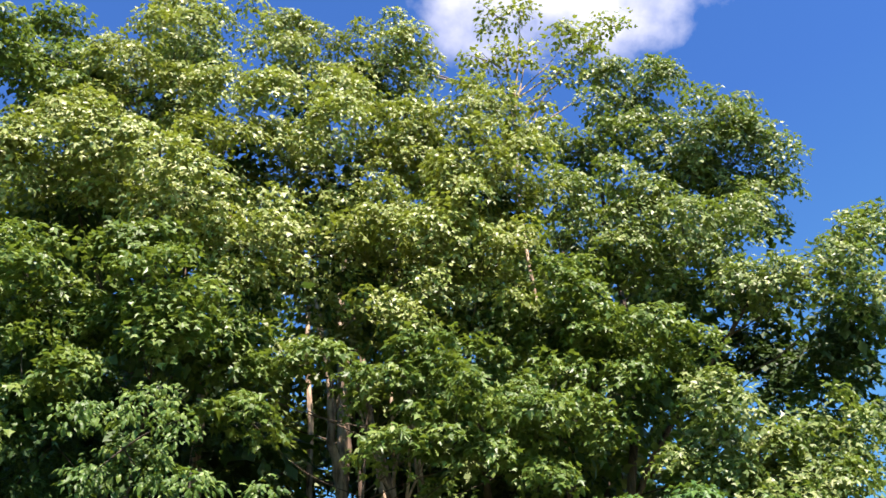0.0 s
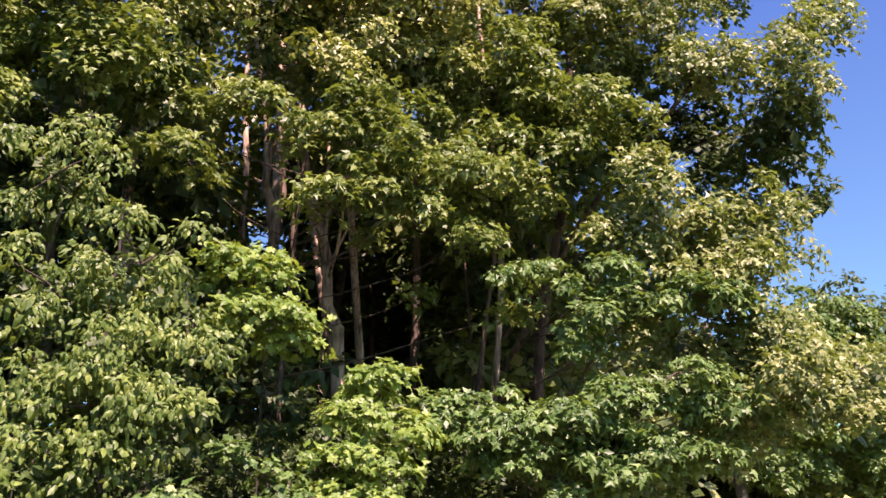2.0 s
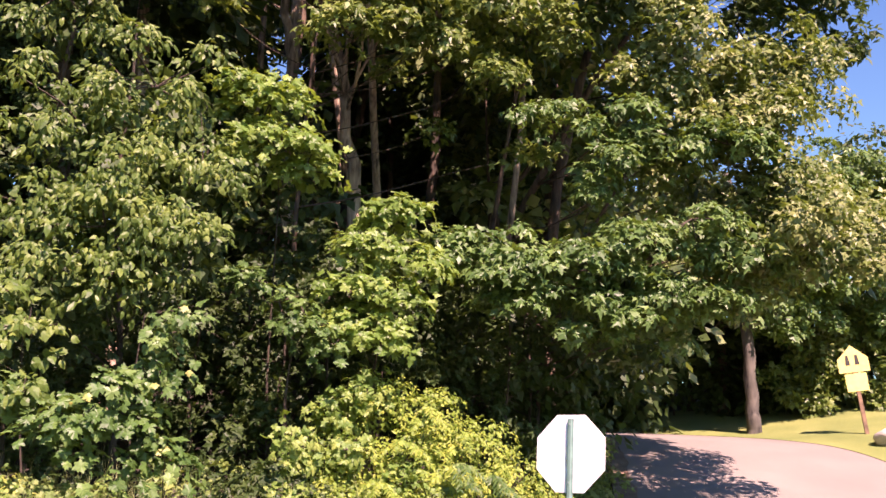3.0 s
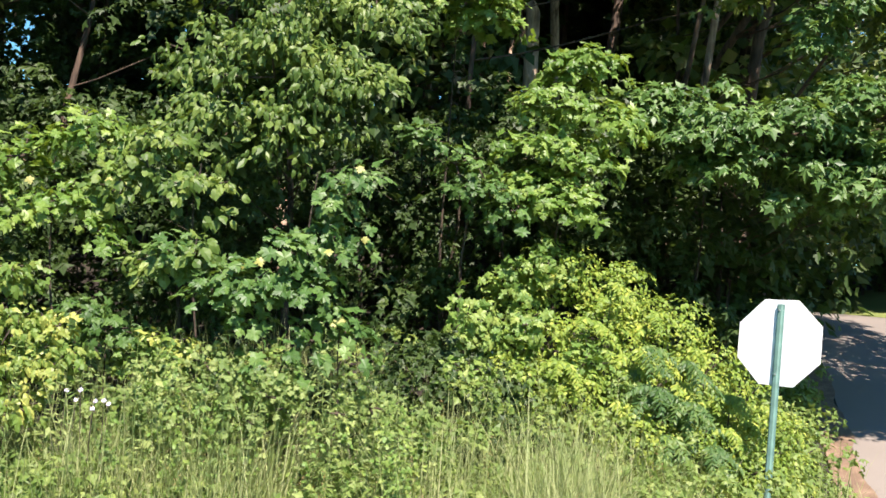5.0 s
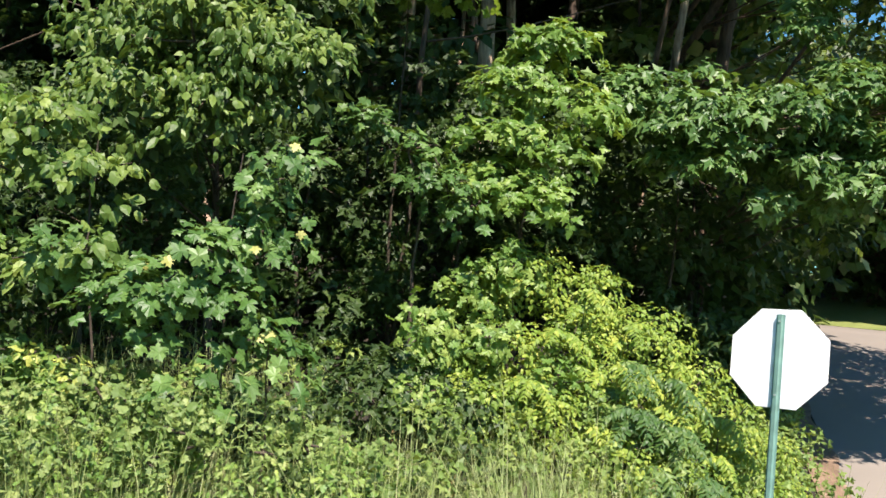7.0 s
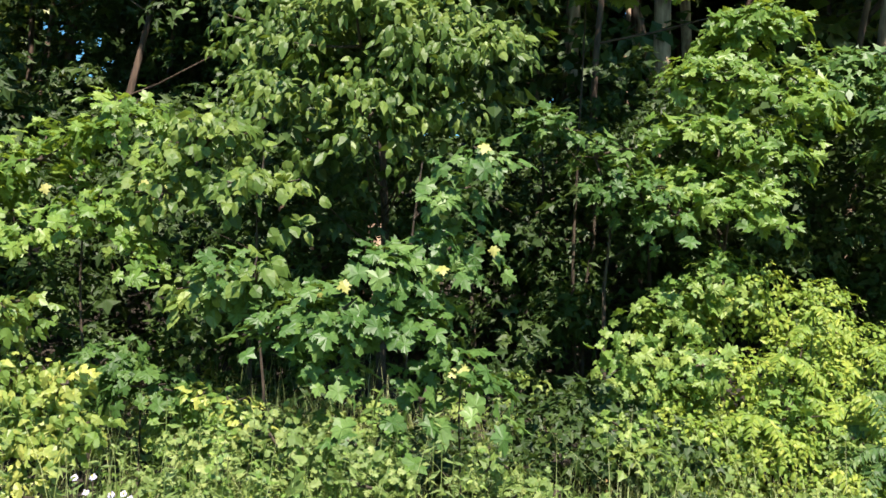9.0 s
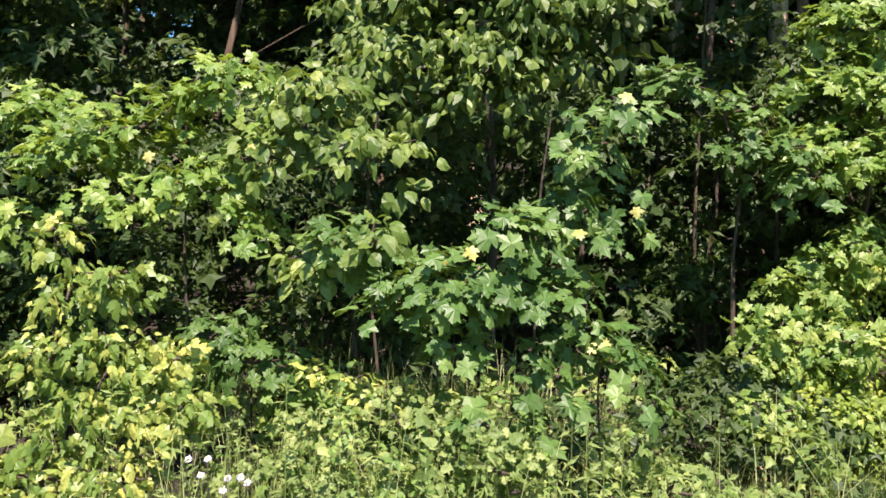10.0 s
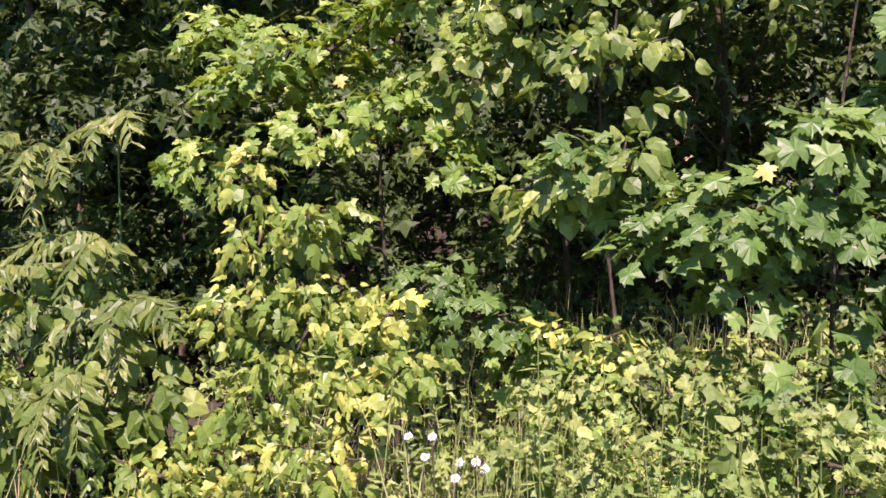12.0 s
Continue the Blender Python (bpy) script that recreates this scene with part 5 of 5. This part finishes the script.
sumac("yellow-green plants with feathery leaves drooping over the vine mound", (0.9, 10.2), [(0.75, 10.0, 2.30), (1.15, 10.2, 2.05), (1.55, 10.1, 1.75), (1.85, 9.9, 1.35), (0.55, 9.8, 1.95), (0.95, 9.7, 1.70), (1.35, 9.6, 1.45), (1.75, 9.6, 1.05), (0.30, 9.5, 1.55), (0.75, 9.4, 1.25), (2.05, 10.0, 1.10)], 72, LEAF_VINE, 0.34, 0.075, 9)


# ---------------------------------------------------------------- small growth
def dead_stems(at, seed, count=9, high=0.75):
    rng = np.random.default_rng(seed)
    base = (at[0], at[1], float(ground_z(at[0], at[1])))
    owner = thing("dead_stalk", base, "bare bleached stalks of a dead weed", "dead plant", "dead stalks")
    for _ in range(count):
        a, h = rng.uniform(0, 6.28), high * rng.uniform(0.7, 1.25)
        end = (base[0] + 0.28 * math.cos(a), base[1] + 0.12 * math.sin(a), base[2] + h)
        p = stem_points((base[0] + rng.normal(0, 0.05), base[1] + rng.normal(0, 0.04), base[2]), end, rng, 6, 0.07)
        v, f = tube(p, list(np.linspace(0.0045, 0.0018, 6)), 5)
        mesh_object("stalk", v, f, DRY, owner, smooth=True)
        for k in (3, 4):
            e = p[k] + rng.normal(0, 0.07, 3) + (0, 0, 0.08)
            v, f = tube(stem_points(p[k], e, rng, 4, 0.08), [0.0025, 0.002, 0.0016, 0.001], 4)
            mesh_object("side_twig", v, f, DRY, owner, smooth=True)


def aster(at, petal, label, seed, wide=0.014):
    """A small daisy-like flower on its stalk."""
    rng = np.random.default_rng(seed)
    g = float(ground_z(at[0], at[1]))
    owner = thing("wild_aster", (at[0], at[1], g), label, "flower", "flowers on the bank")
    v, f = tube(stem_points((at[0], at[1], g), at, rng, 5, 0.04), [0.003] * 5, 5)
    mesh_object("stalk", v, f, TWIG, owner, smooth=True)
    face = (TO_SUN + Vector((0, -0.6, 0)) + Vector(rng.normal(0, 0.2, 3))).normalized()
    side = face.orthogonal().normalized()
    P, N, T = [], [], []
    for k in range(12):
        w = k * math.pi / 6
        T.append(side * math.cos(w) + face.cross(side) * math.sin(w))
        N.append(face + T[-1] * 0.15)
        P.append(Vector(at) + T[-1] * 0.004)
    v, f = leaf_mesh(SLIM, np.array(P), frames_of(np.array(N), np.array(T)), np.full(12, wide))
    mesh_object("petals", v, f, petal, owner, kind="stuff")
    bm = bmesh.new()
    bmesh.ops.create_icosphere(bm, subdivisions=1, radius=0.007, matrix=Matrix.Translation(Vector(at) + face * 0.003))
    part("eye", bm, SIGN_YELLOW, owner, "", True)


aster((-2.97, 6.90, 1.27), PETAL, "pale lilac daisy-like wild flower among weeds", 90)
aster((-2.97, 6.85, 1.21), PETAL, "pale lilac daisy-like wild flower among weeds", 91)
aster((-2.82, 6.80, 1.22), PETAL, "pale lilac daisy-like wild flower among weeds", 92)
aster((-2.76, 6.80, 1.23), PETAL, "pale lilac daisy-like wild flower among weeds", 93)
aster((-2.73, 6.80, 1.21), PETAL, "pale lilac daisy-like wild flower among weeds", 94)
aster((-2.81, 6.75, 1.18), PETAL, "pale lilac daisy-like wild flower among weeds", 95)
aster((-3.06, 6.90, 1.26), PETAL, "pale lilac daisy-like wild flower among weeds", 96)
aster((-0.70, 9.20, 1.37), PETAL_WHITE, "small white wild flower on the vine mound", 100, 0.010)
aster((-0.62, 9.20, 1.36), PETAL_WHITE, "small white wild flower on the vine mound", 101, 0.010)
aster((-0.59, 9.00, 1.16), PETAL_WHITE, "small white wild flower on the vine mound", 102, 0.010)
aster((-0.34, 9.60, 1.59), PETAL_WHITE, "small white wild flower on the vine mound", 103, 0.010)
dead_stems((-1.61, 7.30), 1)
dead_stems((-1.44, 7.30), 2)
dead_stems((-1.33, 7.20), 3)
dead_stems((-2.96, 7.00), 4)
dead_stems((-4.63, 6.70), 5)


def pale_leaf(at, size, seed):
    """A young yellow leaf at a shoot's tip."""
    rng = np.random.default_rng(seed)
    me = bpy.data.meshes.get("young_leaf") or bpy.data.meshes.new("young_leaf")
    if not me.vertices:
        me.from_pydata(MAPLE_NEAR[0].tolist(), [], MAPLE_NEAR[1].tolist())
        me.materials.append(YOUNG)
    ob = new("young_leaf", me)
    ob.parent, ob.matrix_parent_inverse = FRONT, Matrix.Translation(FRONT.location).inverted()
    r = frames_of(np.array([[0.2, -0.8, 0.6]]) + rng.normal(0, 0.2, (1, 3)), np.array([[0.1, -0.2, -0.8]]) + rng.normal(0, 0.4, (1, 3)))[0] * size
    r = r * 0.8
    ob.matrix_basis = Matrix([list(r[k]) + [at[k]] for k in range(3)] + [[0, 0, 0, 1]])


YOUNG = leaf_material("young_leaf", (0.26, 0.28, 0.06), (0.34, 0.35, 0.09), (0.44, 0.42, 0.15), (0.5, 0.5, 0.1), 0.5)
pale_leaf((-1.38, 7.35, 1.87), 0.10, 0)
pale_leaf((-1.41, 7.35, 1.83), 0.07, 1)
pale_leaf((-1.51, 7.40, 2.64), 0.08, 2)
pale_leaf((-1.51, 7.40, 2.59), 0.06, 3)
pale_leaf((-1.50, 7.35, 2.33), 0.08, 4)
pale_leaf((-1.96, 7.25, 2.23), 0.09, 5)
pale_leaf((-2.08, 7.25, 2.18), 0.06, 6)
pale_leaf((-1.31, 7.30, 2.92), 0.08, 7)
pale_leaf((-1.26, 7.40, 2.44), 0.07, 8)
pale_leaf((-4.02, 7.90, 2.74), 0.09, 9)
pale_leaf((-3.33, 7.80, 2.77), 0.08, 10)
pale_leaf((-3.17, 7.80, 2.75), 0.06, 11)


# ---------------------------------------------------------------- signs
def octagon_sign():
    c = Vector((2.14, 9.29, 1.9))
    upv = Vector((0.033, 0.07, 0.997)).normalized()
    right = Vector((0.76, -0.65, 0.017))
    right = (right - upv * right.dot(upv)).normalized()
    face = right.cross(upv)
    base = c - upv * 1.95
    g = float(ground_z(base.x, base.y))
    owner = thing("stop_sign", (base.x, base.y, g), "octagonal road sign, plain white back, on a green post", "road sign")
    m = Matrix((right, upv, face)).transposed().to_4x4()
    m.translation = c
    bm = bmesh.new()
    r = 0.375 / math.cos(math.pi / 8)
    ring = [bm.verts.new((r * math.cos(math.pi / 8 + k * math.pi / 4), r * math.sin(math.pi / 8 + k * math.pi / 4), -0.004)) for k in range(8)]
    face0 = bm.faces.new(ring)
    up = bmesh.ops.extrude_face_region(bm, geom=[face0])
    bmesh.ops.translate(bm, verts=[e for e in up["geom"] if isinstance(e, bmesh.types.BMVert)], vec=(0, 0, 0.005))
    bmesh.ops.bevel(bm, geom=[e for e in bm.edges], offset=0.0012, segments=1, affect="EDGES")
    bmesh.ops.transform(bm, matrix=m, verts=bm.verts)
    part("panel", bm, SIGN_WHITE, owner, "plain white aluminium back of the panel")
    # the post: a ribbed channel
    prof = [(-0.034, 0.004), (-0.030, 0.004), (-0.020, 0.006), (-0.014, 0.030), (0.014, 0.030), (0.020, 0.006), (0.030, 0.004), (0.034, 0.004), (0.034, 0.001), (0.018, 0.003), (0.011, 0.026), (-0.011, 0.026), (-0.018, 0.003), (-0.034, 0.001)]
    bm = bmesh.new()
    lo = [bm.verts.new((x, -2.15, z)) for x, z in prof]
    hi = [bm.verts.new((x, 0.335, z)) for x, z in prof]
    for k in range(len(prof)):
        j = (k + 1) % len(prof)
        bm.faces.new((lo[k], lo[j], hi[j], hi[k]))
    bm.faces.new(hi)
    bmesh.ops.transform(bm, matrix=m, verts=bm.verts)
    post = part("post", bm, POST_GREEN, owner, "green-painted steel channel post")
    for h in (0.28, -0.28):
        bm = bmesh.new()
        bmesh.ops.create_cone(bm, cap_ends=True, segments=6, radius1=0.009, radius2=0.008, depth=0.008, matrix=m @ Matrix.Translation((0, h, 0.034)))
        part("bolt", bm, STEEL, owner)


def school_sign():
    base = Vector((11.19, 19.94, 0))
    base.z = float(ground_z(base.x, base.y)) + 0.02
    top = 1.96
    owner = thing("warning_sign", base, "faded yellow five-sided warning sign with plaque on a leaning brown post", "road sign")
    lean = Matrix.Translation(base) @ Matrix.Rotation(radians(-14), 4, "Z") @ Matrix.Rotation(radians(-8), 4, "Y")

    def slab(name, pts, z0, z1, mat, label="", parent=owner):
        bm = bmesh.new()
        v0 = [bm.verts.new((x, z0, z)) for x, z in pts]
        v1 = [bm.verts.new((x, z1, z)) for x, z in pts]
        bm.faces.new(v0[::-1]), bm.faces.new(v1)
        for k in range(len(pts)):
            j = (k + 1) % len(pts)
            bm.faces.new((v0[k], v0[j], v1[j], v1[k]))
        bmesh.ops.recalc_face_normals(bm, faces=bm.faces)
        bmesh.ops.transform(bm, matrix=lean, verts=bm.verts)
        return part(name, bm, mat, parent, label)

    slab("post", [(-0.04, -0.3), (0.04, -0.3), (0.04, top - 0.1), (-0.04, top - 0.1)], 0.0, 0.06, POST_BROWN, "rusty brown post")
    w = 0.33
    slab("panel", [(-w, top - 0.60), (w, top - 0.60), (w, top - 0.30), (0, top), (-w, top - 0.30)], -0.012, -0.004, SIGN_YELLOW, "yellow five-sided panel")
    slab("plaque", [(-0.23, top - 1.02), (0.23, top - 1.02), (0.23, top - 0.63), (-0.23, top - 0.63)], -0.012, -0.004, SIGN_YELLOW, "yellow rectangular plaque")
    for x in (-0.12, 0.08):
        slab("mark", [(x - 0.05, top - 0.44), (x + 0.05, top - 0.44), (x + 0.03, top - 0.22), (x - 0.03, top - 0.22)], -0.016, -0.0125, SIGN_BLACK, "plain dark mark")


octagon_sign()
school_sign()

rock_at = (11.0, 18.6)
rng_rock = np.random.default_rng(3)
bm = bmesh.new()
bmesh.ops.create_icosphere(bm, subdivisions=3, radius=0.32)
for v in bm.verts:
    k = 1 + 0.25 * noise.noise(v.co * 4)
    v.co = Vector((v.co.x * 1.2, v.co.y, v.co.z * 0.7)) * k
bmesh.ops.translate(bm, verts=bm.verts, vec=(rock_at[0], rock_at[1], float(ground_z(*rock_at)) + 0.12))
tagged(part("rock", bm, ROCK, None, "", True), "pale rough boulder at the edge of the road", "rock")
